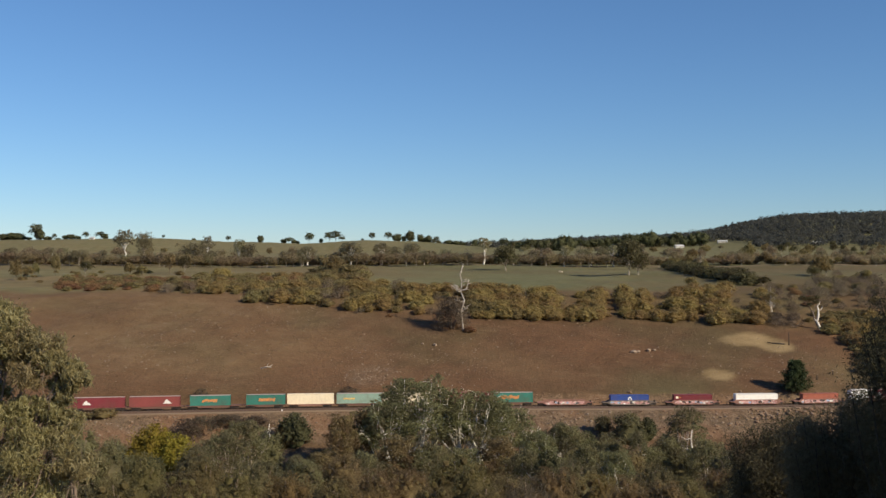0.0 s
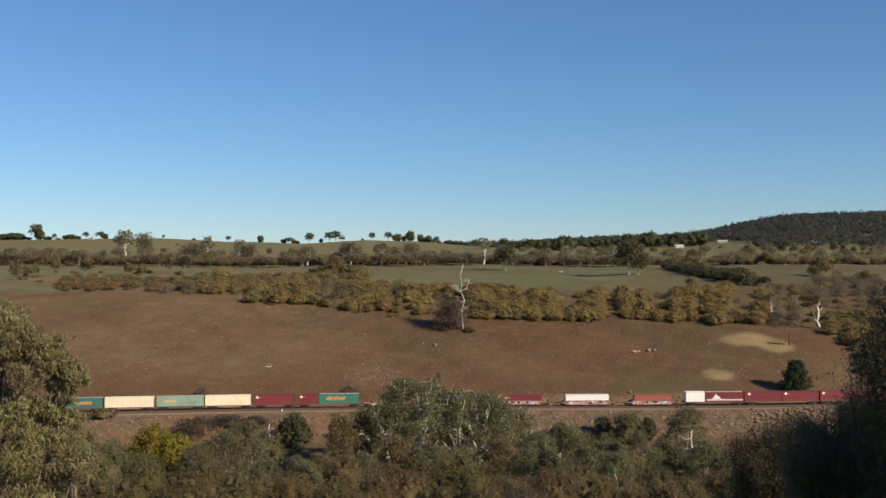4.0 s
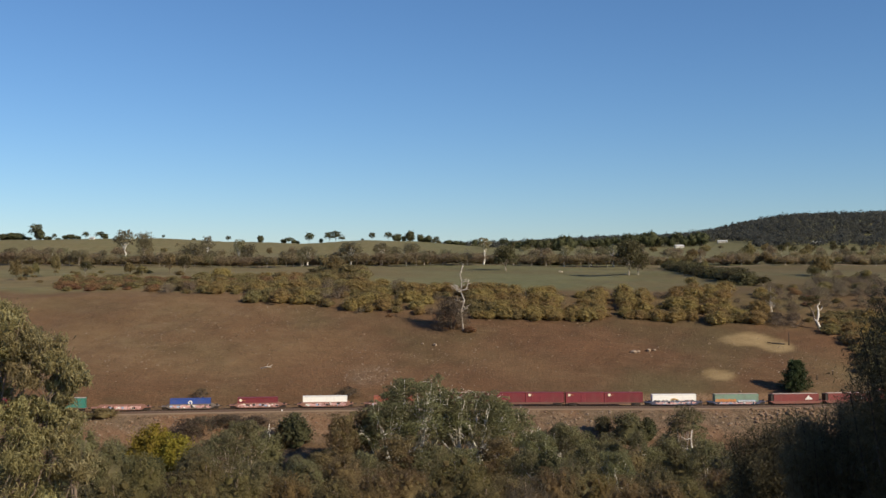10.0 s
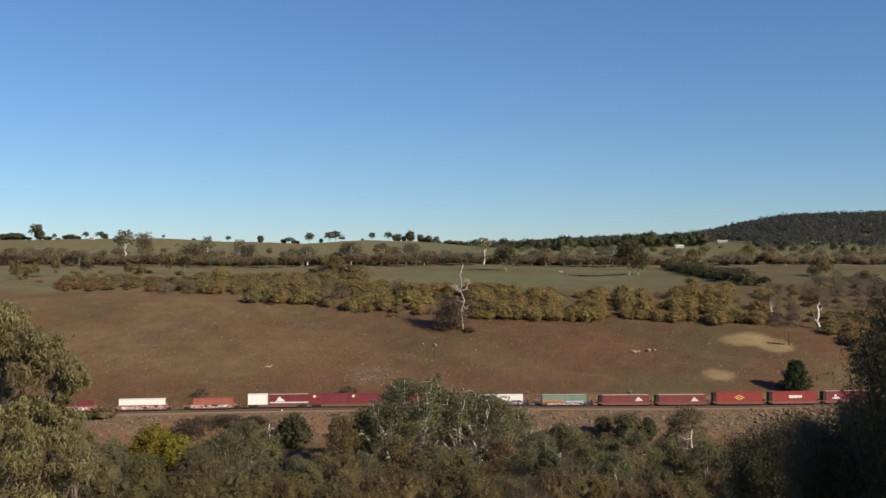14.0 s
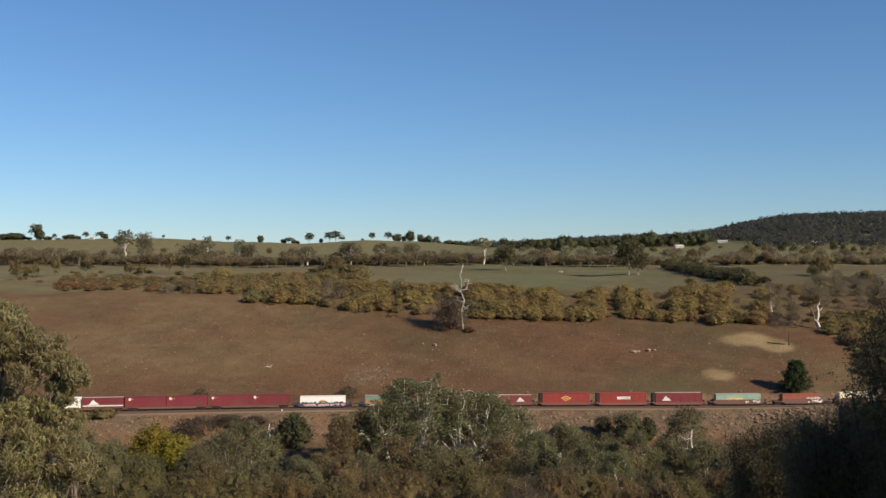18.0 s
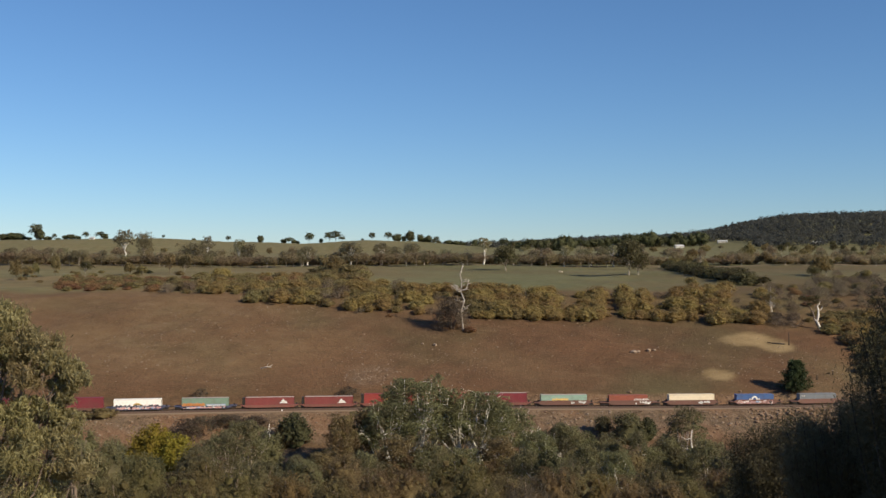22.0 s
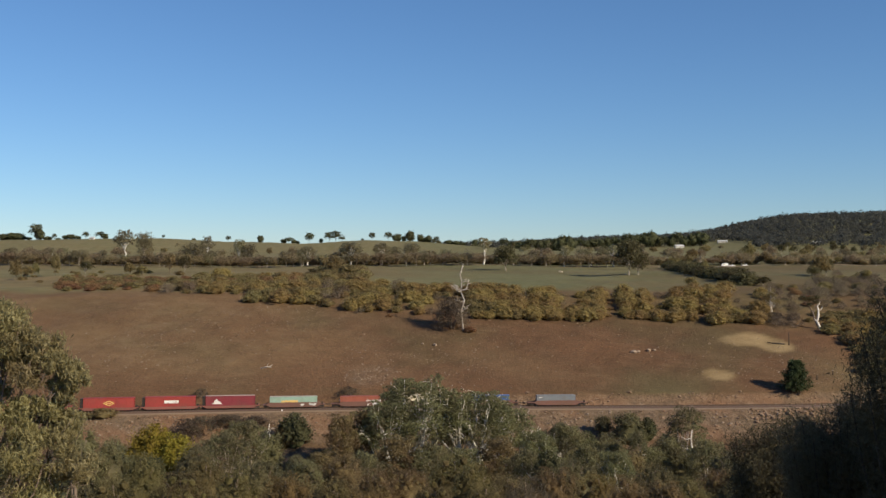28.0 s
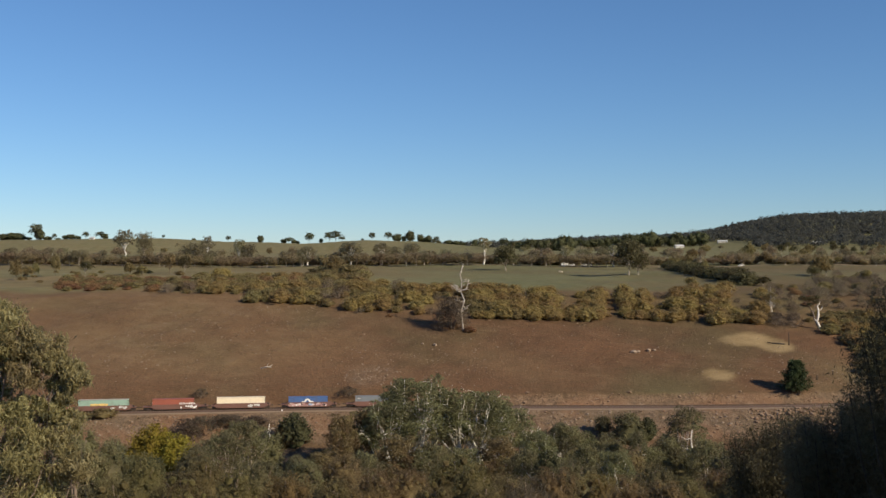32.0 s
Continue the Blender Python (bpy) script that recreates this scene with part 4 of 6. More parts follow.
def far_forest():
    rng = np.random.default_rng(5)
    n = 5600
    a = rng.uniform(-.02, .47, n)
    y = rng.uniform(1800, 3000, n)
    x = a * y
    wood = wave_noise(x, y, .012) + (y - 1950) / 260 + np.clip((a - .2) * 2, 0, 1) + np.clip((a - .3) * 16, 0, 1.6)
    keep = (wood > .2) & (y > 2060 - 700 * np.clip((a - .26) / .09, 0, 1) + 50 * wave_noise(x, y, .03))
    x, y = x[keep], y[keep]
    z = height(x, y)
    m = len(x)
    size = (5.0 + 3.4 * rng.random(m) + 3.0 * np.clip(wave_noise(x, y, .05), 0, 1) + 3.2 * (rng.random(m) > .93))[:, None]
    tall = rng.uniform(.9, 1.5, (m, 1))
    quads = []
    for s in range(58):
        d = unit(rng.normal(size=(m, 3)))
        d[:, 2] = np.abs(d[:, 2])
        P = np.stack([x, y, z + 1.5], -1) + d * size * np.concatenate([np.ones((m, 2)), tall], 1) * rng.uniform(.8, 1.05, (m, 1))
        quads.append(leaves_at(rng, P, 3.0, 2.5, 0, d * .5 + (0, 0, .7), .25))
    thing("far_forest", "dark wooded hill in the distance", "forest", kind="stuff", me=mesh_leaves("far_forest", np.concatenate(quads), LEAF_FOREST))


far_forest()
# ---------- valley before the line ----------
def valley_gum(k):
    spec = [
        ("large spreading river gum with white limbs below the railway", 26, 21, LEAF_GUM, BARK_WHITE, .20, 44, 17000, .24, .030, 4, 20),
        ("grey-green river gum with pale forked limbs in the valley", 20, 16, LEAF_GUM, BARK_WHITE, .20, 26, 8500, .27, .024, 3, 6),
        ("thin bronze-leaved gum in the valley", 18, 11, LEAF_BRONZE, BARK_GREY, .12, 22, 6000, .30, .014, 2, 2),
        ("dull grey-green gum in the creek valley", 17, 14, LEAF_CREEK, BARK_PALE, .18, 22, 7000, .28, .020, 3, 4),
        ("tall sparse gum with a white trunk in the valley", 24, 12, LEAF_CREEK, BARK_PALE, .24, 20, 5200, .30, .016, 2, 2),
    ][k]
    return lambda: open_gum(800 + k, spec[0], spec[1], spec[2], spec[5], spec[6], spec[7], (.54, .24), spec[3], spec[4], spec[8], .8, spec[9], "gum_tree", "valley trees", .6, spec[10], True, 1, spec[11])


VAL_H = [26, 20, 18, 17, 24]


def valley_tree(k, x, y, h, wide=1.0, turn=None):
    return plant("val" + str(k), valley_gum(k), x, y, h / VAL_H[k], turn, wide)


def thicket(k):
    spec = [("olive rounded thicket shrub on the near valley side", LEAF_VALLEY, (.44, .2)), ("grey-green shrubby tree on the near valley side", LEAF_CREEK, (.46, .18)),
            ("bronze-brown shrubby tree on the near valley side", LEAF_BRONZE, (.44, .18)), ("ochre wattle shrub on the near valley side", LEAF_OCHRE, (.44, .19)),
            ("dark green dense shrub in the valley", LEAF_DARK, (.5, .24)), ("bright yellow-green dense shrub in the valley", LEAF_YELLOW, (.42, .19)),
            ("leafless brown twiggy thicket in the valley", LEAF_DUSK, (.7, .09))][k]
    return spec


CROWN_W, CROWN_H = 10.0, 8.0


def valley_shrub(k, x, y, h, w):
    """Shrubby tree of height h with a rounded crown w wide; its crown mesh is shared between alike ones."""
    label, mat, leaf = thicket(k)
    far = y > 215
    v = pick(3)
    key = ("thk", k, far, v)
    if key not in PROTOS:
        r = bush(900 + 10 * k + v, label, CROWN_W, CROWN_H, 40, 3000 if far else 8500, [q * (1.3 if far else .62) for q in leaf], mat, core=k != 6, hang=.3, stems=False, fuzz=.06)
        PROTOS[key] = [(c.name.split(".")[0], c.data) for c in r.children]
        for c in list(r.children):
            bpy.data.objects.remove(c)
        bpy.data.objects.remove(r)
        rng = np.random.default_rng(k + v)
        s = Shape().tube(crook(rng, (0, 0, -.05), (0, 0, .95), 6, .015), np.linspace(.022, .008, 6), 6)
        for q in range(5):
            s.tube(crook(rng, (0, 0, .25 + .1 * q), (.16 * math.cos(q * 2.4), .16 * math.sin(q * 2.4), .72 + .05 * q), 4, .03), np.linspace(.011, .004, 4), 5)
        PROTOS[key].append(("trunk", s.mesh("trunk", BARK_GREY, True)))
    t = thing("shrubby_tree", label, "shrub", "valley thicket")
    t.matrix_basis = pose(x, y, ground_z(x, y) - .1, 0, 0, RNG.uniform(0, 360))
    hc = min(h, w * .9)
    for name, me in PROTOS[key]:
        p = part(name, me, t)
        if name == "trunk":
            p.scale = (h, h, h)
        else:
            p.location, p.scale = (0, 0, h - hc), (w / CROWN_W, w / CROWN_W, hc / CROWN_H)
    return t


valley_tree(0, -6.2, 288, 26.9, 1.25, 30)
valley_tree(0, 8.1, 290, 23.0, 1.45, 205)
valley_tree(1, 17.0, 290, 19.0, 1.30, 80)
valley_tree(1, -13.8, 282, 21.5, 1.10, 260)
valley_tree(3, 3.2, 296, 18.1, 0.90)
valley_tree(2, -21.1, 285, 18.5, 1.00)
valley_tree(2, -25.2, 275, 18.6, .85)
valley_tree(3, -50.6, 278, 16.9, 1.00)
valley_tree(3, -52.4, 262, 16.4, 0.90)
valley_tree(4, 59.1, 268, 22.0, 1.05, 60)
valley_tree(3, 53.3, 262, 15.2, 0.80)
valley_tree(3, 31.1, 280, 16.6, 1.00)
valley_tree(1, 23.6, 268, 16.2, 0.90)
valley_tree(3, 34.2, 255, 15.0, 0.90)
valley_tree(2, -10.1, 235, 17.7, 1.10)
valley_tree(2, -26.4, 240, 14.6, 1.10)
valley_tree(3, -30.8, 236, 13.6, 1.00)
valley_tree(4, 46.6, 262, 17.2, 0.70)
valley_tree(3, 60.5, 250, 16.3, 0.90)
valley_tree(2, 12.0, 244, 17.4, 1.10)
valley_tree(3, -38.7, 240, 12.0, 1.00)
valley_tree(1, 4.5, 244, 15.1, 1.00)
valley_tree(3, -2.9, 235, 15.9, 1.00)
valley_tree(1, 37.7, 240, 14.4, 0.90)
valley_tree(3, -16.3, 220, 14.8, 0.90)
valley_tree(3, 17.4, 232, 14.5, 0.80)
valley_shrub(4, -42.9, 316, 8.6, 11.99)
valley_shrub(5, -79.1, 298, 10.4, 14.13)
valley_shrub(5, -71.9, 294, 9.5, 11.85)
valley_shrub(1, 54.8, 322, 8.5, 11.45)
valley_shrub(4, 59.9, 321, 7.3, 6.09)
valley_shrub(1, 47.8, 327, 5.6, 5.43)
valley_shrub(6, -70.2, 322, 4.3, 13.74)
valley_shrub(6, -63.5, 326, 3.0, 10.82)
valley_shrub(6, -73.8, 316, 6.1, 8.99)
valley_shrub(6, -56.0, 326, 3.0, 10.82)
valley_shrub(1, -47.4, 210, 16.1, 8.96)
valley_shrub(0, -45.4, 314, 5.4, 7.25)
valley_shrub(0, -46.7, 170, 14.0, 9.67)
valley_shrub(1, -58.0, 190, 16.8, 9.91)
valley_shrub(1, -60.5, 180, 18.8, 8.53)
valley_shrub(2, -17.4, 195, 15.0, 9.25)
valley_shrub(0, -29.9, 160, 11.1, 9.86)
valley_shrub(3, -21.5, 150, 10.6, 9.96)
valley_shrub(0, -14.5, 145, 10.3, 8.25)
valley_shrub(2, -10.5, 165, 11.5, 8.61)
valley_shrub(2, -5.6, 170, 12.0, 7.25)
valley_shrub(0, 1.9, 180, 14.1, 9.39)
valley_shrub(0, 4.3, 165, 12.8, 7.04)
valley_shrub(2, 9.2, 155, 11.1, 8.82)
valley_shrub(6, 10.9, 145, 10.2, 6.87)
valley_shrub(2, 17.6, 175, 12.0, 8.30)
valley_shrub(1, 23.1, 195, 13.5, 9.25)
valley_shrub(3, 22.0, 155, 10.6, 8.08)
valley_shrub(2, 24.3, 145, 10.3, 8.25)
valley_shrub(1, 35.7, 185, 11.8, 7.89)
valley_shrub(0, 34.7, 155, 9.9, 8.08)
valley_shrub(2, 43.7, 175, 11.2, 8.30)
valley_shrub(1, 53.3, 205, 14.4, 8.75)
valley_shrub(0, -33.4, 140, 10.4, 7.97)
valley_shrub(4, 21.5, 225, 13.8, 6.40)
valley_shrub(0, 47.7, 170, 11.5, 9.67)
valley_shrub(0, 57.0, 180, 12.3, 10.24)
valley_shrub(1, 66.0, 190, 12.7, 10.81)
valley_shrub(0, -37.7, 175, 13.5, 8.30)
valley_shrub(2, 28.5, 140, 9.9, 5.31)
valley_shrub(0, 5.3, 135, 9.3, 6.40)
valley_shrub(0, -0.9, 130, 9.0, 6.16)
valley_shrub(3, -8.9, 120, 8.5, 5.69)
valley_shrub(0, -34.5, 115, 9.6, 7.09)
valley_shrub(1, -23.8, 190, 13.9, 6.31)
valley_shrub(1, -31.6, 190, 13.7, 7.21)
valley_tree(3, 40.8, 268, 14.1, 0.80)
valley_tree(3, 49.2, 258, 13.6, 0.90)
valley_tree(1, 60.7, 262, 13.1, 0.80)
valley_shrub(1, 56.0, 262, 12.6, 12.42)
valley_shrub(2, 43.2, 250, 13.5, 11.85)
valley_shrub(1, 44.9, 300, 9.2, 11.38)
valley_shrub(1, 61.1, 300, 8.9, 9.96)
valley_shrub(1, 31.8, 300, 8.8, 12.80)
valley_shrub(4, 39.7, 302, 9.0, 7.16)
valley_shrub(0, -33.0, 293, 5.5, 9.0)
valley_shrub(2, -26.7, 298, 8.4, 8.48)
valley_shrub(1, -48.4, 300, 7.9, 9.96)

for i in range(80):
    a, d = RNG.uniform(-.37, .33), RNG.uniform(222, 306)
    k = (0, 1, 2, 4, 6, 1, 2, 0)[pick(8)]
    hh = RNG.uniform(3.5, 8.0) * (1 if d < 285 else .6)
    if -.172 < a < -.125 and d > 235:
        continue
    valley_shrub(k, a * d, d, hh, hh * RNG.uniform(1.0, 1.5))
# ---------- near trees at both sides ----------
SWAY, STIR = [], []


def near_gum():
    """Leafy gum close to the camera; its sprays of leaves stir in the wind."""
    rng = np.random.default_rng(11)
    bx, by = -15.0, 36.0
    bz = ground_z(bx, by)
    tree = thing("gum_tree", "near gum tree with drooping olive leaves stirring in wind", "tree")
    tree.matrix_basis = pose(bx, by, bz)
    trunk = Shape().tube([(0, 0, -.5), (.1, .1, 4), (.3, 0, 8), (.6, .1, 11)], [.24, .2, .16, .11], 8)
    part("trunk", trunk.mesh("trunk", BARK_GREY, True), tree)
    # sprays: x, y, height above sea, radius, leaves
    sprays = [(-14.5, 36.0, 42.05, 1.0, 4200), (-15.6, 36.2, 42.0, 1.1, 1800), (-13.2, 36.1, 41.25, .82, 3400), (-12.45, 35.9, 40.7, .62, 2400), (-13.55, 35.7, 40.5, .66, 2200),
              (-14.6, 36.3, 40.9, .7, 1700), (-14.9, 35.5, 41.2, .8, 1900), (-12.7, 36.2, 40.15, .45, 1100), (-12.15, 36.0, 40.35, .6, 2200), (-12.3, 36.1, 38.9, .6, 1500), (-12.0, 36.0, 37.5, .75, 1900),
              (-14.4, 35.6, 39.0, .95, 3000), (-13.2, 36.0, 38.9, .8, 2300), (-12.5, 35.8, 38.3, .6, 1500), (-15.2, 36.3, 38.2, 1.2, 2600), (-13.6, 35.6, 37.9, 1.05, 3300), (-14.7, 35.8, 36.7, 1.3, 3200), (-12.9, 36.2, 37.0, .8, 2200), (-13.2, 35.7, 36.1, 1.0, 2300), (-13.8, 36.0, 41.55, .75, 2500), (-13.8, 36.0, 39.45, .55, 1700), (-12.85, 36.1, 39.4, .5, 1400), (-14.6, 36.1, 39.75, .5, 1200), (-12.4, 36.0, 39.7, .4, 900)]
    for k, (x, y, z, r, n) in enumerate(sprays):
        c = np.array((x - bx, y - by, z - bz))
        root = np.array((.3 + .25 * (c[0] - .3), c[1] * .2, c[2] - 1.9 - .5 * abs(c[0])))
        limb = Shape().tube(crook(rng, root, c, 5, .05), np.linspace(.045, .014, 5), 6)
        for _ in range(7):
            e = c + rng.normal(size=3) * r * .55
            limb.tube(crook(rng, root + (c - root) * rng.uniform(.45, .95), e, 4, .07), np.linspace(.015, .005, 4), 5)
        part("limb", limb.mesh("limb", BARK_GREY, True), tree)
        quads = []
        for _ in range(22):
            d = unit(rng.normal(size=3))
            cc = d * r * rng.uniform(.35, .95) * np.array((1, 1, .85))
            P = cc + rng.normal(size=(n // 23, 3)) * r * np.array((.16, .16, .13))
            quads.append(leaves_at(rng, P, .185, .042, 1.1))
        f = part("foliage", mesh_leaves("foliage", np.concatenate(quads), LEAF_NEAR), tree)
        f.location = c
        SWAY.append((f, c, k, .055 if k < 8 else .03))


near_gum()


def feather_shrub(seed, label, w, h, plumes, n, mat, low=.0, droop=.3):
    """Fine-leaved shrub of upright feathery plumes."""
    rng = np.random.default_rng(seed)
    s = thing("feathery_shrub", label, "shrub", "near dark shrubs")
    stems, quads = Shape(), []
    for k in range(plumes):
        a = 2 * math.pi * k * .618
        rad = w * .5 * math.sqrt((k + .5) / plumes)
        top = np.array((rad * math.cos(a), rad * math.sin(a), h * (1 - droop * (rad / (w * .5)) ** 2) * rng.uniform(.9, 1.02)))
        base = np.array((top[0] * .25, top[1] * .25, 0))
        pts = crook(rng, base, top, 6, .02)
        stems.tube(pts, np.linspace(.05, .008, 6), 5)
        t = low + (1 - low) * rng.random((n, 1)) ** .8
        P = base + (top - base) * t + rng.normal(size=(n, 3)) * np.array((.15, .15, .13)) * (1.45 - .75 * t) * w * .45
        quads.append(leaves_at(rng, P, .072, .016, -.5))
    part("stem", stems.mesh("stem", BARK_DARK), s)
    part("foliage", mesh_leaves("foliage", np.concatenate(quads), mat), s)
    return s


def put(ob, x, y, turn=0, sink=.1):
    ob.matrix_basis = pose(x, y, ground_z(x, y) - sink, 0, 0, turn)
    return ob


STIR.append((put(feather_shrub(71, "dark fine-leaved shrub close to the camera", 2.3, 5.75, 36, 2600, LEAF_SHADE, 0.45, .12), 6.85, 22), 6.85, 22))
STIR.append((put(feather_shrub(72, "tall dark feathery shrub close to the camera", 2.9, 7.45, 62, 2300, LEAF_SHADE, 0.3), 7.44, 16), 7.44, 16))
STIR.append((put(feather_shrub(74, "dark fine-leaved shrub close to the camera", 2.0, 5.35, 34, 2200, LEAF_FINE, 0.45, .14), 6.6, 18), 6.6, 18))
STIR.append((put(feather_shrub(73, "brownish feathery shrub near the camera", 3.4, 5.36, 24, 2000, LEAF_OLIVE, 0.7), 8.10, 26), 8.10, 26))


# ---------- single trees and objects on the slope ----------
def conifer():
    rng = np.random.default_rng(21)
    t = thing("pine_tree", "dense dark green young pine on the slope above the railway", "tree")
    part("trunk", Shape().tube([(0, 0, -.4), (.05, 0, 3), (0, 0, 9.5)], [.28, .2, .05], 8).mesh("trunk", BARK_GREY, True), t)
    for k in range(11):
        z = .9 + k * .95
        r = 5.9 * (1 - (z / 12.9) ** 1.8) * (1 if k else .85)
        quads = []
        for j in range(9):
            a = 2 * math.pi * (j + .5 * (k % 2)) / 9 + rng.uniform(-.2, .2)
            rr = r * rng.uniform(.62, 1.12)
            u = rng.random((150, 1)) ** .6
            P = np.array((math.cos(a), math.sin(a), 0)) * u * rr + np.array((0, 0, z)) + np.array((0, 0, 1)) * u * .7 + rng.normal(size=(150, 3)) * .34
            quads.append(leaves_at(rng, P, .55, .2, -.3))
        part("branch_whorl", mesh_leaves("branch_whorl", np.concatenate(quads), LEAF_PINE), t)
    return t


put(conifer(), 116.2, 362.0).scale = (.95, .95, .91)


def dead_tree(seed, label, h, spread, limbs, lean=0.0, mat=None, thick=.02):
    rng = np.random.default_rng(seed)
    t = thing("dead_tree", label, "dead tree")
    top = (lean * h, 0, h)
    pts = crook(rng, (0, 0, -.4), top, 8, .025)
    part("trunk", Shape().tube(pts, np.linspace(h * thick, h * .005, 8), 7).mesh("trunk", mat or DEAD_WOOD, True), t)
    for k in range(limbs):
        i = int(rng.integers(2, 7))
        a = 2 * math.pi * k * .618
        e = np.array(pts[i]) + np.array((math.cos(a), math.sin(a) * .8, rng.uniform(.1, .8))) * spread * .5 * rng.uniform(.5, 1)
        q = crook(rng, pts[i], e, 5, .08)
        s = Shape().tube(q, np.linspace(h * thick * .45, h * .003, 5), 5)
        for _ in range(2):
            e2 = np.array(q[3]) + rng.normal(size=3) * spread * .12
            s.tube(crook(rng, q[3], e2, 3, .06), np.linspace(h * .005, h * .002, 3), 4)
        part("limb", s.mesh("limb", mat or DEAD_WOOD, True), t)
    return t


put(dead_tree(31, "bleached dead tree rising above a dark bush", 25, 9, 18, .0, None, .014), 7.6, 412.2, 20)


def half_dead_gum():
    """White twisted stem and a darker one that leans away under its last foliage."""
    rng = np.random.default_rng(32)
    t = thing("half_dead_gum", "white-trunked half-dead gum with sparse dark foliage at the scrub's edge", "tree")
    white = [(0, 0, -.4), (-.9, .1, 1.9), (-1.5, 0, 3.1), (-1.0, .1, 5.0), (-.9, 0, 7.2), (-1.3, .2, 9.4)]
    part("trunk", Shape().tube(white, [.62, .5, .44, .40, .34, .22], 8).mesh("trunk", BARK_WHITE, True), t)
    part("stem", Shape().tube([(-.6, .1, 1.0), (-2.2, .3, 3.6), (-2.9, .2, 6.5), (-4.4, .4, 9.0), (-4.9, .2, 11.2)], [.4, .36, .3, .24, .12], 7).mesh("stem", BARK_GREY, True), t)
    for a, b, bark in (((-1.3, .2, 9.2), (-.2, .3, 11.0), BARK_WHITE), ((-1.0, .1, 7.0), (.7, -.2, 8.9), BARK_WHITE), ((-1.5, 0, 3.1), (-2.6, -.3, 4.4), BARK_WHITE), ((-2.9, .2, 6.5), (-2.4, .6, 10.6), BARK_GREY), ((-4.4, .4, 9.0), (-6.4, .2, 11.4), BARK_GREY)):
        part("limb", Shape().tube(crook(rng, a, b, 5, .07), np.linspace(.24, .07, 5), 6).mesh("limb", bark, True), t)
    for c, r in (((-5.2, .2, 11.6), 1.9), ((-3.4, .4, 12.2), 1.7), ((-7.0, .2, 12.2), 1.6), ((-2.0, .2, 10.6), 1.0), ((-4.4, -.4, 9.8), 1.2), ((-1.4, .2, 12.6), 1.2)):
        part("foliage", mesh_leaves("foliage", shell_leaves(rng, 260, c, (r, r, r * .62), (.5, .22), .4, .6, .8, .6), LEAF_HEDGE), t)
    return t


put(half_dead_gum(), 146.2, 424.6)
put(gum(36, "small gum with rusty yellow leaves and a pale trunk", 10, 8, .3, 9, 1500, (.5, .22), LEAF_BRONZE, BARK_WHITE, .2, .8, .03, name="gum_tree"), 132.6, 441.6)


def fallen_log():
    t = thing("fallen_log", "dark fallen log beside the timber pole", "log")
    part("stem", Shape().tube([(-3.4, 0, .75), (-1.5, .1, .5), (.8, 0, .3), (2.9, .1, .2)], [.13, .2, .24, .26], 7).mesh("stem", BARK_DARK, True), t)
    part("stub", Shape().tube([(.8, 0, .35), (1.1, -.1, 1.0)], [.12, .06], 6).mesh("stub", BARK_DARK, True), t)
    return t


put(fallen_log(), 123.6, 406.6, -8)
put(dead_tree(37, "white crooked dead gum among the valley trees", 17, 7, 9, .06, BARK_WHITE, .017), 58.6, 262.5, 15)
put(dead_tree(38, "pale thin half-bare gum among the valley trees", 13, 6, 8, -.05, BARK_WHITE, .012), 46.4, 258.0, 75)
put(dead_tree(39, "pale thin half-bare gum among the valley trees", 12, 5, 7, .08, BARK_WHITE, .012), 36.6, 256.0, 130)
put(dead_tree(40, "small pale dead tree beside a valley clearing", 11, 5, 8, .03, BARK_WHITE, .011), -47.6, 300.0, 30)
put(dead_tree(33, "pale dead gum standing among the scrub", 11, 6, 8, .05), 131.2, 440.8, 40)
put(dead_tree(35, "pale bare tree in a paddock hedge", 10, 6, 7, .1), 177.4, 760.0, 10)
put(bush(41, "dark twiggy thicket round the dead tree on the slope", 12.5, 11.5, 34, 7500, (.9, .16), LEAF_THICKET, core=False, name="thicket", fuzz=.08), 3.6, 414.8)
put(bush(42, "reddish low bush beside the dead tree", 5, 2, 24, 800, (.5, .2), LEAF_RUST), 10.2, 410.8)
put(bush(43, "dark spiky bush behind the railway", 8, 3.0, 26, 900, (.6, .14), LEAF_DUSK, core=False), -30.4, 353.5)
put(bush(44, "small dark bush on the slope foot", 4.6, 2.8, 20, 500, (.5, .14), LEAF_DUSK, core=False), -76.7, 348.2)
put(bush(45, "low dark olive bush below the railway", 8.5, 2.6, 26, 1600, (.38, .17), LEAF_OLIVE, flat=.9), -101.0, 326.5)
put(bush(46, "low brownish bush below the railway", 6, 1.4, 22, 900, (.45, .2), LEAF_OLIVE), -107.0, 325.5)


def pole(label, h, x, y):
    t = thing("post", label, "post")
    part("shaft", Shape().tube([(0, 0, -.4), (.02, 0, h * .5), (0, .02, h)], [.2, .17, .13], 8).mesh("shaft", BARK_DARK, True), t)
    part("cap", Shape().tube([(0, .02, h - .02), (0, .02, h + .05)], [.15, .13], 8).mesh("cap", DEAD_WOOD), t)
    return put(t, x, y)


pole("weathered timber pole standing on the slope", 4.8, 128.0, 406.2)
for fx, fy in ((127.0, 373.0), (134.0, 377.5), (77.7, 337.2), (54.2, 335.5), (103.0, 338.2)):
    pole("short weathered fence post", 1.7, fx, fy)


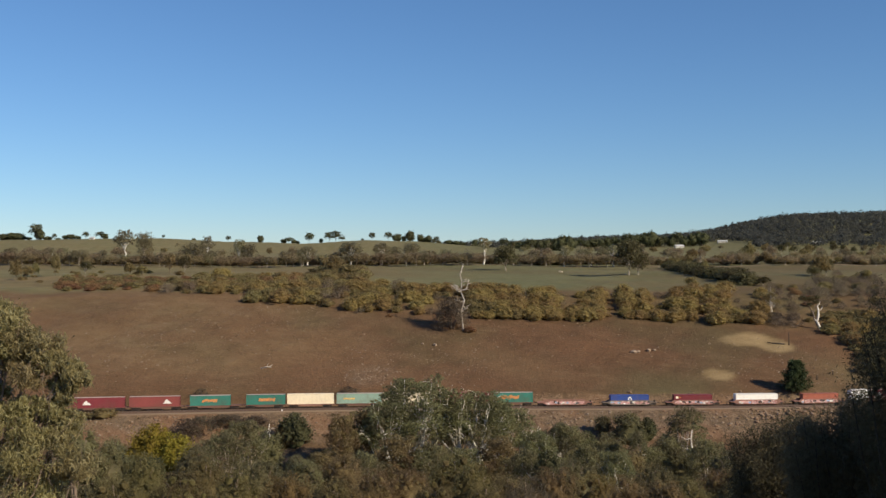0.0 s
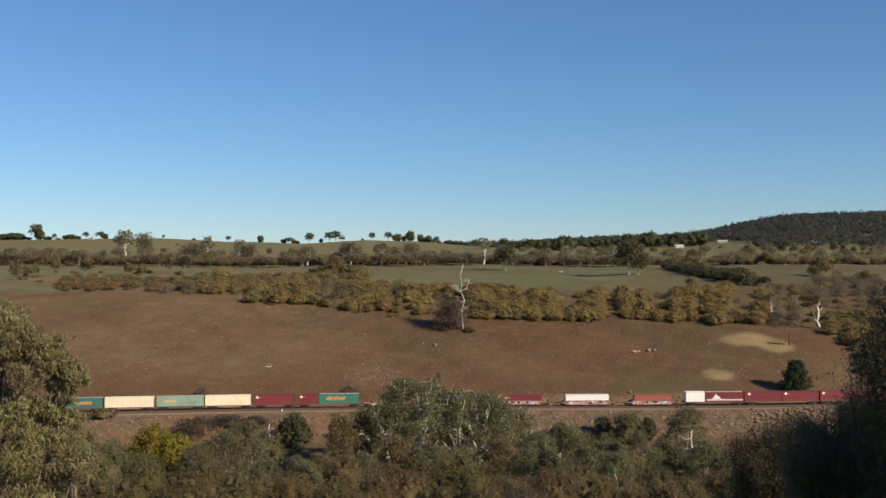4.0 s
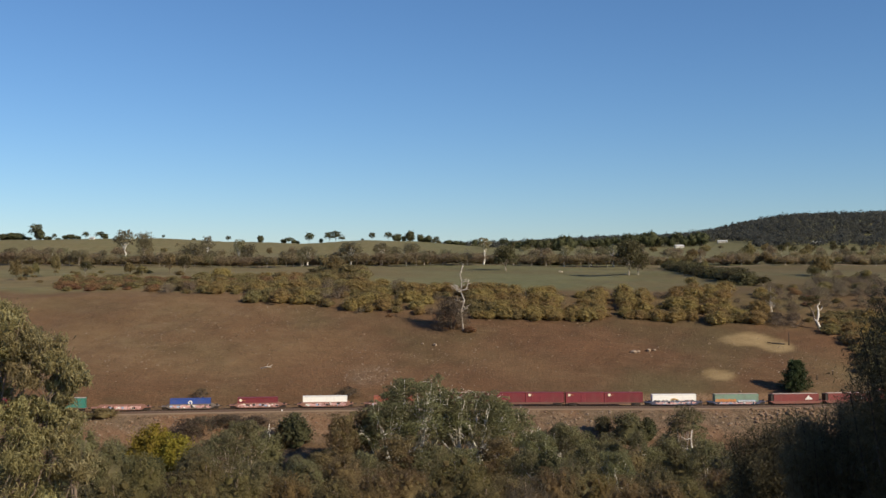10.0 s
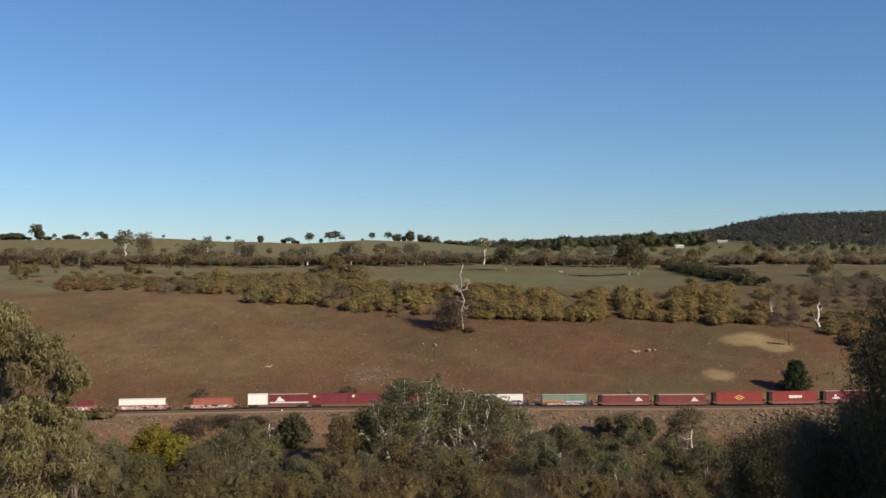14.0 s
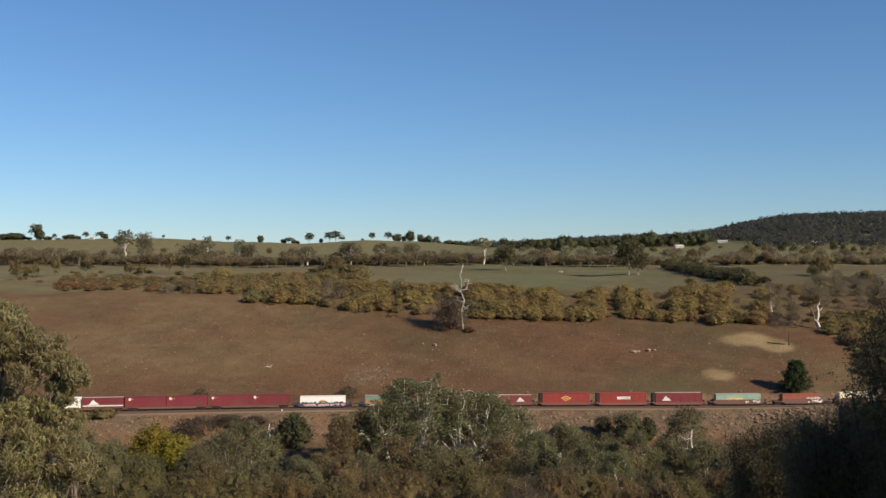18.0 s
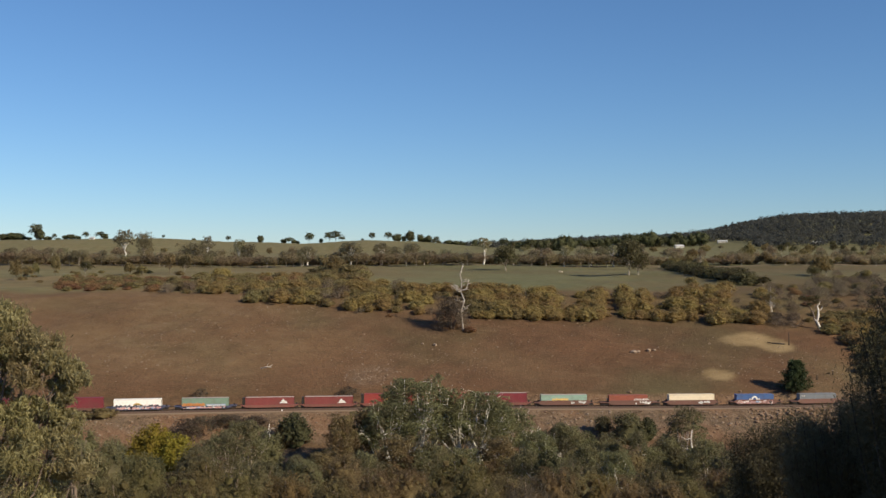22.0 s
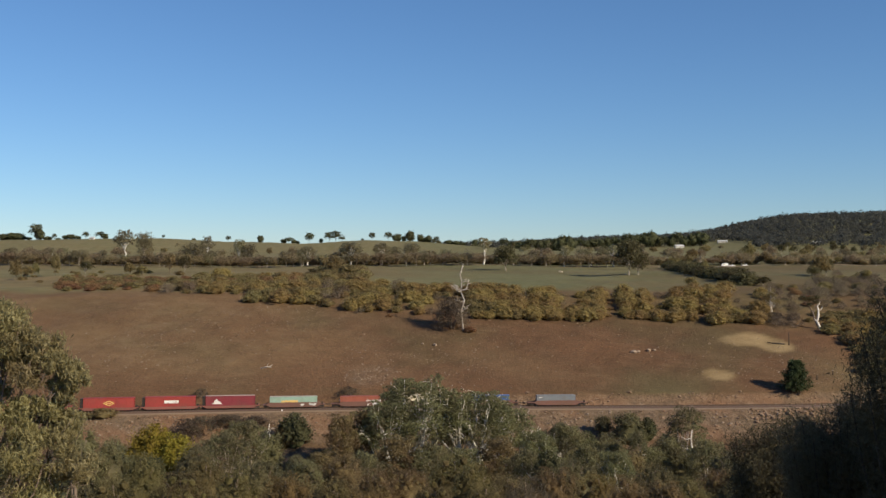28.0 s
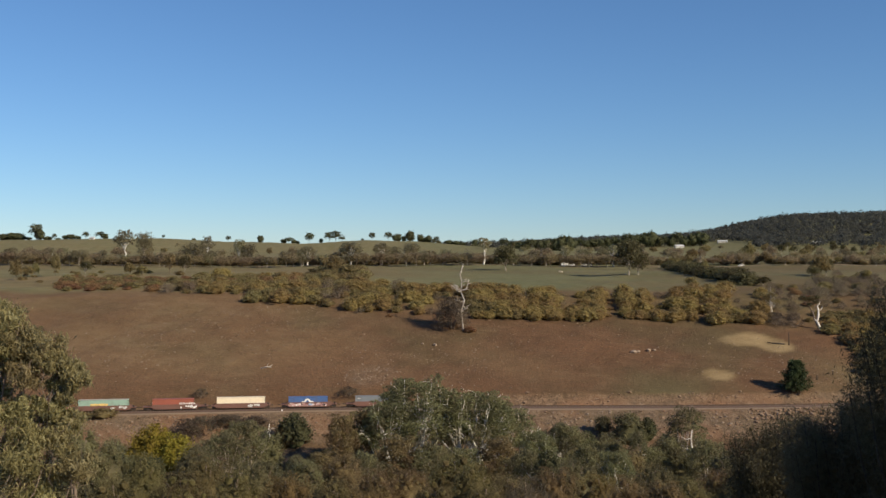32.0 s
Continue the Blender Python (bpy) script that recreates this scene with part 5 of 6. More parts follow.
def fallen_branch():
    rng = np.random.default_rng(51)
    t = thing("fallen_branch", "bleached fallen branch on the brown slope", "branch")
    part("stem", Shape().tube([(-2, 0, .15), (-.5, .2, .5), (1, .1, .7), (2, .3, 1.3)], [.2, .18, .14, .06], 6).mesh("stem", DEAD_WOOD, True), t)
    for e in ((-.6, -.8, 1.4), (.5, .9, 1.8), (1.9, -.7, .5)):
        part("twig", Shape().tube(crook(rng, (.2, .1, .5), e, 4, .08), [.1, .08, .06, .03], 5).mesh("twig", DEAD_WOOD, True), t)
    return t


put(fallen_branch(), -59.7, 371.8)


def boulder(seed, label, r):
    rng = np.random.default_rng(seed)
    v, f = blob(rng, (0, 0, r * .35), (r, r * .8, r * .6), 6, 10, .16)
    return thing("boulder", label, "boulder", "boulders on the slope", me=mesh_poly("boulder", v, f, PALE_STONE))


for k, (bx, by, br) in enumerate(((68.6, 394.2, 1.2), (70.4, 395.2, .9), (74.3, 396.5, 1.0), (76.4, 396.8, .7), (-2.9, 397.5, .8), (-7.4, 398.5, .6))):
    put(boulder(60 + k, "pale boulder lying on the brown slope", br), bx, by, 30 * k, .05)


def stones(name, label, pts, rmin, rmax, mat, seed):
    """Loose stones, too many to count."""
    rng = np.random.default_rng(seed)
    v, f = [], []
    for x, y in pts:
        r = rmin + (rmax - rmin) * rng.random() ** 4
        bv, bf = blob(rng, (x, y, ground_z(x, y) + r * .25), (r * rng.uniform(.8, 1.4), r, r * .7), 3, 5, .3)
        k = len(v)
        v += bv
        f += [tuple(i + k for i in q) for q in bf]
    thing(name, label, "stones", kind="stuff", me=mesh_poly(name, v, f, mat))


def rows_of(rng, n, x0, x1, q0, q1):
    x = rng.uniform(x0, x1, n)
    return zip(x, np.interp(x, LINE_X, LINE_Y) + rng.uniform(q0, q1, n))


srng = np.random.default_rng(77)
stones("embankment_rocks", "orange-brown broken rocks on the railway embankment", list(rows_of(srng, 2300, -128, 135, -24, -6.5)), .06, .55, STONE, 1)
stones("pale_embankment_rocks", "pale broken rocks on the railway embankment", list(rows_of(srng, 1500, -128, 135, -17, -6)), .08, .5, PALE_STONE, 8)
stones("cutting_rocks", "brown broken rock face behind the railway", list(rows_of(srng, 700, 15, 125, 5.5, 9.8)), .08, .38, STONE, 2)
hx = srng.uniform(-160, 140, 5200)
hy = np.interp(hx, LINE_X, LINE_Y) + srng.uniform(14, 100, 5200)
keep = (wave_noise(hx, hy, .06) + srng.normal(size=5200) * .35 > .2) & (hy < brow(hx) - 2)
stones("field_stones", "small pale stones scattered over the brown slope", list(zip(hx[keep], hy[keep])), .07, .3, PALE_STONE, 3)
rx_, ry_ = -24.5, 369.2
stones("scree", "patch of broken pale stone on the slope", list(zip(srng.normal(rx_, 5.5, 170), srng.normal(ry_, 5.5, 170))), .07, .33, PALE_STONE, 4)
lx_, ly_ = -63.0, 438.2
stones("scree", "band of pale stones below the scrub", list(zip(srng.normal(lx_, 14, 160), srng.normal(ly_, 5, 160))), .07, .3, PALE_STONE, 5)
ex_, ey_ = 108.4, 342.2
EX = ex_
stones("bank_rocks", "large broken rocks at the cutting's mouth", list(zip(srng.normal(ex_, 8, 130), srng.normal(ey_, 2.2, 130))), .15, .55, STONE, 6)


def tussocks():
    """Dry grass tufts over the slope, too many to count."""
    n = 3000
    x = srng.uniform(-175, 150, n)
    y = np.interp(x, LINE_X, LINE_Y) + srng.uniform(11, 118, n)
    ok = (y < brow(x)) & (wave_noise(x + 9, y, .045) + srng.normal(size=n) * .6 > -.1)
    x, y = x[ok], y[ok]
    base = np.stack([x, y, height(x, y) + .07], -1)
    q = [leaves_at(srng, base + srng.normal(size=base.shape) * (.25, .25, .03), .45, .16, -.2) for _ in range(5)]
    ex = srng.uniform(-128, 135, 1500)
    ey = np.interp(ex, LINE_X, LINE_Y) - srng.uniform(6.5, 34, 1500)
    eb = np.stack([ex, ey, height(ex, ey) + .15], -1)
    q += [leaves_at(srng, eb + srng.normal(size=eb.shape) * (.3, .3, .1), .6, .16, -1.2) for _ in range(7)]
    thing("dry_tussocks", "dry grass tufts dotting the brown slope", "grass", kind="stuff", me=mesh_leaves("dry_tussocks", np.concatenate(q), LEAF_STRAW))


tussocks()


# single rocks that stand out on the banks
for k in range(60):
    if k < 34:
        rx, rq = srng.normal(EX, 9), srng.uniform(-13, -6.5)
    else:
        rx, rq = srng.uniform(-120, 118), (srng.uniform(6, 10.5) if k % 3 == 0 else srng.uniform(-20, -7))
        rx = abs(rx) if k % 3 == 0 else rx
    ob = boulder(200 + k % 12, "brown broken rock on the railway bank", .45) if ("rock", k % 12) not in PROTOS else copy_thing(PROTOS[("rock", k % 12)], Matrix.Identity(4))
    PROTOS.setdefault(("rock", k % 12), ob)
    ob.data.materials[0] = STONE
    tagged(ob, group="rocks on the railway banks")
    ry = float(np.interp(rx, LINE_X, LINE_Y)) + rq
    sz = srng.uniform(.7, 1.9)
    ob.matrix_basis = pose(rx, ry, ground_z(rx, ry) - .08, 0, 0, 37 * k) @ Matrix.Diagonal((sz, sz, sz, 1))


# ---------- far buildings and the grazing animal ----------
WHITE_WALL = surface("white_wall", (.72, .69, .63), .8, grain=1, spots=.2, var=.1)
ROOF_METAL = surface("roof_metal", (.62, .62, .62), .5, .2, grain=1, spots=.2, var=.12)
DARK_GLASS = surface("dark_glass", (.03, .035, .04), .15, relief=0, dirt_amount=0)


def house(label, x, y, L, W, H, turn, sink=.2):
    t = thing("farm_house", label, "house", "distant houses")
    wall = Shape().box(-L / 2, L / 2, -W / 2, W / 2, 0, H)
    part("wall", wall.mesh("wall", WHITE_WALL), t)
    part("roof", Shape().prism_x([(-W / 2 - .5, H), (W / 2 + .5, H), (0, H + W * .28)], -L / 2 - .5, L / 2 + .5).mesh("roof", ROOF_METAL), t)
    n = max(2, int(L / 4))
    for k in range(n):
        cx = -L / 2 + (k + .5) * L / n
        part("window", Shape().box(cx - .7, cx + .7, -W / 2 - .05, -W / 2 + .02, .9, 2.1).mesh("window", DARK_GLASS), t)
    part("door", Shape().box(-.5, .5, -W / 2 - .06, -W / 2 + .02, 0, 2.05).mesh("door", BARK_GREY), t)
    return put(t, x, y, turn, sink)


house("long low white farm building in the distance", 421, 1955, 16, 9, 3.2, 8)
house("white farm house below the wooded hill", 512, 2009, 17, 8, 2.8, -5)
house("small white house at the wood's edge", 631, 1851, 12, 8, 3, 10)
house("white house among trees on the far ridge", -452, 1412, 6, 5, 2.3, 0)


def cow():
    HIDE = surface("pale_hide", (.6, .53, .42), .8, grain=3, spots=1.4, dirt=(.16, .10, .06), dirt_amount=.7)
    t = thing("cow", "pale cow grazing on the green paddock", "cow")
    rng = np.random.default_rng(4)
    v, f = blob(rng, (0, 0, 1.05), (1.05, .42, .48), 8, 10, .05)
    part("body", mesh_poly("body", v, f, HIDE, True), t)
    hd = Shape().tube([(.85, 0, 1.2), (1.25, 0, 1.15), (1.5, 0, .75), (1.62, 0, .5)], [.28, .2, .17, .1], 8)
    part("head", hd.mesh("head", HIDE, True), t)
    for lx in (-.75, .7):
        for ly in (-.25, .25):
            part("leg", Shape().tube([(lx, ly, .95), (lx + .04, ly, .45), (lx, ly, 0)], [.17, .09, .08], 7).mesh("leg", HIDE, True), t)
    part("tail", Shape().tube([(-1.0, 0, 1.3), (-1.12, 0, .9), (-1.1, 0, .5)], [.04, .03, .05], 5).mesh("tail", HIDE), t)
    return t


put(cow(), 72.3, 671.0, 170, 0)
# ---------- the freight train ----------
def paint(name, c, rough=.55, dirt_amount=.35):
    return surface(name, c, rough, 0, grain=1.6, spots=.35, var=.14, dirt=(.12, .075, .05), dirt_amount=dirt_amount, relief=.004)


P_MAROON = paint("maroon_paint", (.20, .030, .040))
P_RED = paint("red_paint", (.33, .048, .040))
P_BROWNRED = paint("brownish_red_paint", (.25, .060, .055))
P_ORANGE = paint("faded_orange_paint", (.36, .110, .068))
P_GREEN = paint("green_paint", (.045, .20, .155))
P_MINT = paint("pale_green_paint", (.29, .42, .34))
P_SAGE = paint("sage_green_paint", (.20, .29, .22))
P_CREAM = paint("cream_paint", (.92, .80, .58), dirt_amount=.12)
P_WHITE = paint("white_paint", (.92, .90, .85), dirt_amount=.08)
P_BLUE = paint("blue_paint", (.035, .075, .30))
P_STEELBLUE = paint("dull_blue_paint", (.075, .145, .34))
P_GREY = paint("grey_paint", (.20, .22, .24))
P_ROOF = paint("chalky_dusty_roof_paint", (.50, .42, .36), .8)
P_WAGON = paint("brown_wagon_paint", (.17, .085, .065), .8, .5)
P_REDWAGON = paint("reddish_wagon_paint", (.23, .085, .068), .8, .4)
P_PINKWAGON = paint("faded_red_wagon_paint", (.30, .15, .115), .8, .5)
P_GREYWAGON = paint("grey_wagon_paint", (.20, .165, .14), .8, .5)
P_BLUEWAGON = paint("blue_wagon_paint", (.06, .075, .14), .7, .4)
STEEL_DARK = surface("dark_steel", (.045, .038, .034), .6, .4, relief=0)
WHEEL_STEEL = surface("wheel_steel", (.10, .075, .06), .5, .5, relief=0)
D_WHITE = paint("white_marking", (.82, .80, .76), dirt_amount=.1)
D_YELLOW = paint("yellow_marking", (.75, .52, .16), dirt_amount=.1)
D_CREAM = paint("cream_marking", (.90, .80, .62), dirt_amount=.05)
D_ORANGE = paint("orange_marking", (.62, .27, .09), dirt_amount=.15)
D_PINK = paint("pink_marking", (.70, .42, .40), dirt_amount=.15)
D_DARK = paint("dark_marking", (.03, .03, .035), dirt_amount=.1)
D_BLUE = paint("pale_blue_marking", (.36, .45, .62), dirt_amount=.1)

MESHES = {}


def shared(key, make):
    if key not in MESHES:
        MESHES[key] = make()
    return MESHES[key]


def corrugated(L, H, W, mat, pitch, depth):
    """One wall of a box, waved in plan, with its thickness."""
    s = Shape()
    n = int((L - .24) / pitch)
    p = (L - .24) / n
    out = []
    for i in range(n):
        x = -L / 2 + .12 + i * p
        out += [(x, 0), (x + p * .3, 0), (x + p * .5, depth), (x + p * .8, depth)]
    out.append((L / 2 - .12, 0))
    v = [(x, -W / 2 + .03 + y, z) for z in (.15, H - .1) for x, y in out]
    k = len(out)
    f = [(i, i + 1, i + 1 + k, i + k) for i in range(k - 1)]
    return s.add(v, f).box(-L / 2 + .12, L / 2 - .12, -W / 2 + .09, -W / 2 + .11, .15, H - .1).mesh("side_panel", mat)


def container(label, L, H, mat, ribbed=True, group="freight containers"):
    W = 2.46
    t = thing("shipping_container", label, "container", group)
    pale_top = "mountain" in label or "green" in label   # these get a roof paler than their sides
    key = (L, H, mat.name, ribbed, pale_top)

    def frame_mesh():
        s = Shape()
        for x in (-L / 2, L / 2 - .14):
            for y in (-W / 2, W / 2 - .14):
                s.box(x, x + .14, y, y + .14, 0, H)
        for y in (-W / 2, W / 2 - .1):
            s.box(-L / 2 + .14, L / 2 - .14, y, y + .1, 0, .15)
            s.box(-L / 2 + .14, L / 2 - .14, y, y + .1, H - .1, H)
        for x in (-L / 2, L / 2 - .12):
            s.box(x, x + .12, -W / 2 + .14, W / 2 - .14, 0, .15)
            s.box(x, x + .12, -W / 2 + .14, W / 2 - .14, H - .12, H)
        return s.mesh("frame", mat)

    part("frame", shared(("frame",) + key, frame_mesh), t)
    wall = shared(("wall",) + key, lambda: corrugated(L, H, W, mat, .28 if ribbed else 1.2, .036 if ribbed else .012))
    part("side_panel", wall, t)
    part("side_panel", wall, t).rotation_euler = (0, 0, math.pi)
    part("roof", shared(("roof",) + key, lambda: Shape().prism_x([(-W / 2 + .1, H - .05), (W / 2 - .1, H - .05), (W / 2 - .1, H - .01), (0, H + .015), (-W / 2 + .1, H - .01)], -L / 2 + .12, L / 2 - .12).mesh("roof", P_ROOF if pale_top else mat)), t, "paler roof" if pale_top else "")
    part("floor", shared(("floor",) + key, lambda: Shape().box(-L / 2 + .12, L / 2 - .12, -W / 2 + .1, W / 2 - .1, .06, .15).mesh("floor", STEEL_DARK)), t)
    part("end_wall", shared(("end",) + key, lambda: Shape().box(-L / 2 + .03, -L / 2 + .08, -W / 2 + .14, W / 2 - .14, .15, H - .12).mesh("end_wall", mat)), t)
    for y0, y1 in ((-W / 2 + .14, -.01), (.01, W / 2 - .14)):
        d = part("door", shared(("door", y0) + key, lambda: Shape().box(L / 2 - .08, L / 2 - .03, y0, y1, .15, H - .12).mesh("door", mat)), t)
        part("lock_bar", shared(("bar", y0, L, H), lambda: Shape().tube([(L / 2 - .0, (y0 + y1) / 2, .2), (L / 2 - .0, (y0 + y1) / 2, H - .16)], [.03, .03], 6).mesh("lock_bar", STEEL_DARK)), d)
    t["size"] = (L, H, W)
    return t


def flat_mark(box, name, polys, mat, label=""):
    """Painted shape on both long sides: outlines in x-z, a few mm thick."""
    L, H, W = box["size"]
    near_side, far_side = Shape(), Shape()
    for o in polys:
        near_side.prism(o, -W / 2 - .012, -W / 2 + .02)
        far_side.prism([(-x, z) for x, z in o][::-1], W / 2 - .02, W / 2 + .012)
    for s in (near_side, far_side):
        tagged(part(name, s.mesh(name, mat), box, label), kind="stuff" if len(polys) > 1 else "")


def disc(x, z, r, n=14):
    return [(x + r * math.cos(2 * math.pi * k / n), z + r * math.sin(2 * math.pi * k / n)) for k in range(n)]


def bars(rng, x0, x1, z, h, w, gap, slant=.1, jag=.3):
    out, x = [], x0
    while x < x1:
        ww = w * rng.uniform(.6, 1.4)
        a, b = z - h / 2 * rng.uniform(1 - jag, 1), z + h / 2 * rng.uniform(1 - jag, 1)
        out.append([(x, a), (x + ww, a), (x + ww + slant, b), (x + slant, b)])
        x += ww + gap * rng.uniform(.5, 1.5)
    return out


def mark(box, kind, x=0.0, seed=0, z=None, k=1.0):
    L, H, W = box["size"]
    rng = np.random.default_rng(seed)
    z = H * .5 if z is None else z
    if kind == "peak":
        flat_mark(box, "peak_mark", [[(x - 1.4 * k, z - .65 * k), (x + 1.3 * k, z - .65 * k), (x + .75 * k, z), (x + .35 * k, z + .15), (x - .1, z + .72 * k), (x - .6 * k, z + .3 * k), (x - .9 * k, z - .25 * k)]], D_WHITE, "white mountain-shaped mark")
    elif kind == "stripe":
        flat_mark(box, "stripe", [[(-L / 2 + .15, .35), (L / 2 - .15, .35), (L / 2 - .15, .75), (-L / 2 + .15, .75)]], D_WHITE, "white stripe")
    elif kind == "script":
        flat_mark(box, "script_mark", bars(rng, x - 2.3 * k, x + 2.1 * k, z, 1.15 * k, .5 * k, .08, .35, .6), D_ORANGE, "slanting orange lettering bars")
    elif kind == "yellow_script":
        flat_mark(box, "script_mark", bars(rng, x - 1.6 * k, x + 1.6 * k, z, .7 * k, .35 * k, .1, .2, .4), D_YELLOW, "yellow lettering bars")
    elif kind == "block":
        flat_mark(box, "lettering", bars(rng, x - 1.9 * k, x + 1.9 * k, z, .9 * k, .42, .09, .0, .06), D_WHITE, "white lettering bars")
    elif kind == "dot":
        flat_mark(box, "round_mark", [disc(x, z, .44 * k)], D_CREAM, "pale cream round mark")
        flat_mark(box, "lettering", bars(rng, x + .55, x + 1.25, z - .02, .25, .12, .05, 0, .1), D_ORANGE, "small lettering bars")
    elif kind == "ring":
        flat_mark(box, "ring_mark", [[(x + r * math.cos(a), z + r * 1.15 * math.sin(a)) for r, a in ((.32, w), (.62, w), (.62, w + .46), (.32, w + .46))] for w in np.arange(0, 6.2, .45)], D_WHITE, "white ring mark")
    elif kind == "diamond":
        flat_mark(box, "diamond_mark", [[(x - 1.75, z), (x, z - .85), (x + 1.75, z), (x, z + .85)]], D_YELLOW, "yellow diamond mark")
        W0 = box["size"][2]
        box["size"] = (L, H, W0 + .012)
        flat_mark(box, "diamond_field", [[(x - 1.25, z), (x, z - .58), (x + 1.25, z), (x, z + .58)]], P_RED, "red inner diamond")
        box["size"] = (L, H, W0 + .024)
        flat_mark(box, "lettering", bars(rng, x - .8, x + .7, z, .35, .16, .06, 0, .1), D_YELLOW, "yellow lettering bars")
        box["size"] = (L, H, W0)
    elif kind == "arch":
        flat_mark(box, "arch_mark", [[(x + r * math.cos(a), z - .4 + r * math.sin(a)) for r, a in ((.42, w), (.95, w), (.95, w + .42), (.42, w + .42))] for w in np.arange(0, 3.1, .4)]
                  + [[(x - 2.0, z - .65), (x - .5, z - .65), (x - .5, z - .3), (x - 1.7, z - .3)], [(x + .5, z - .65), (x + 2.0, z - .65), (x + 1.7, z - .3), (x + .5, z - .3)]], D_WHITE, "white arch-shaped mark")
    elif kind == "tags":
        # sprayed shapes along the lower half
        for mat, n, hh, zz in ((D_PINK, 11, .75, 1.0), (D_DARK, 15, .75, 1.05), (D_WHITE, 8, .5, .95)):
            pol = []
            for _ in range(n):
                cx, r = rng.uniform(-L * .46, L * .42), rng.uniform(.3, .75) * k
                pol.append([(cx + r * (.7 + .5 * rng.random()) * math.cos(a), zz + hh * .6 * (.6 + .5 * rng.random()) * math.sin(a)) for a in np.arange(0, 6.2, .9)])
            box["size"] = (L, H, box["size"][2] + .008)
            flat_mark(box, "sprayed_shape", pol, mat, "sprayed graffiti shapes")
        box["size"] = (L, H, W)
    elif kind == "panel":
        flat_mark(box, "pale_panel", [[(.02 * L, .2), (.43 * L, .2), (.43 * L, 1.25), (.02 * L, 1.25)]], D_BLUE, "pale blue sprayed panel")
        box["size"] = (L, H, W + .012)
        flat_mark(box, "lettering", bars(rng, .04 * L, .40 * L, .75, .7, .4, .14, .06, .25), D_WHITE, "white sprayed letters")
        flat_mark(box, "sprayed_shape", [[(cx + r * (.7 + .5 * rng.random()) * math.cos(a), 1.0 + .75 * (.5 + .5 * rng.random()) * math.sin(a)) for a in np.arange(0, 6.2, .7)]
                                         for cx, r in zip(np.linspace(-.44, -.05, 7) * L, rng.uniform(.6, 1.0, 7))], D_ORANGE, "orange sprayed graffiti")
        box["size"] = (L, H, W)
    elif kind == "blot":
        pol = [[(x + (.5 + 1.0 * rng.random()) * math.cos(a) * k, z + (.35 + .45 * rng.random()) * math.sin(a) * k) for a in np.arange(0, 6.2, .55)] for _ in range(3)]
        flat_mark(box, "sprayed_shape", pol, D_YELLOW, "yellow sprayed graffiti")
    elif kind == "white_tags":
        flat_mark(box, "sprayed_shape", bars(rng, x - 2 * k, x + 1.8 * k, z, .9, .3, .18, .12, .4), D_WHITE, "white sprayed graffiti letters")


def bogie(parent, x):
    b = part("bogie", shared("bogie", lambda: Shape().box(-.12, .12, -1.0, 1.0, .42, .62, .04).prism([(-1.25, .55), (-.5, .32), (.5, .32), (1.25, .55), (1.2, .72), (-1.2, .72)], -1.12, -1.0)
                                     .prism([(-1.25, .55), (-.5, .32), (.5, .32), (1.25, .55), (1.2, .72), (-1.2, .72)], 1.0, 1.12).mesh("bogie", STEEL_DARK)), parent)
    b.location = (x, 0, 0)
    for wx in (-.9, .9):
        for wy in (-.8, .8):
            w = part("wheel", shared(("wheel", wy), lambda: Shape().cyl_y(0, .45, .45, wy - .065, wy + .065).cyl_y(0, .45, .49, wy * .93 - .02, wy * .93 + .02).mesh("wheel", WHEEL_STEEL)), b)
            w.location = (wx, 0, 0)
        part("axle", shared("axle", lambda: Shape().cyl_y(0, .45, .08, -.75, .75, 8).mesh("axle", STEEL_DARK)), b).location = (wx, 0, 0)


def coupler(parent, x, way):
    c = part("coupler", shared("coupler", lambda: Shape().box(-.1, .75, -.09, .09, .82, 1.0, .03).box(.55, .9, -.16, .16, .78, 1.04, .05).mesh("coupler", STEEL_DARK)), parent)
    c.location = (x, 0, 0)
    c.rotation_euler = (0, 0, 0 if way > 0 else math.pi)


def flat_wagon(label, L, mat):
    w = thing("flat_wagon", label, "freight wagon", "train wagons")
    part("deck", shared(("deck", L, mat.name), lambda: Shape().box(-L / 2, L / 2, -1.2, 1.2, 1.08, 1.18).mesh("deck", mat)), w)
    sill = shared(("sill", L, mat.name), lambda: Shape().prism([(-L / 2, .95), (-L / 2 + 3.4, .92), (-L / 2 + 4.6, .55), (L / 2 - 4.6, .55), (L / 2 - 3.4, .92), (L / 2, .95), (L / 2, 1.14), (-L / 2, 1.14)], -1.25, -1.17).mesh("side_sill", mat))
    part("side_sill", sill, w)
    part("side_sill", sill, w).location = (0, 2.42, 0)
    part("headstock", shared(("head", mat.name), lambda: Shape().box(-.1, .1, -1.2, 1.2, .8, 1.16, .03).mesh("headstock", mat)), w).location = (-L / 2 + .1, 0, 0)
    part("headstock", shared(("head", mat.name), None), w).location = (L / 2 - .1, 0, 0)
    part("centre_sill", shared(("centre", L), lambda: Shape().box(-L / 2 + .2, L / 2 - .2, -.25, .25, .72, 1.08).mesh("centre_sill", STEEL_DARK)), w)
    for s in (-1, 1):
        bogie(w, s * (L / 2 - 2.2))
        coupler(w, s * L / 2, s)
    w["size"] = (L, 2.0, 2.5)
    return w


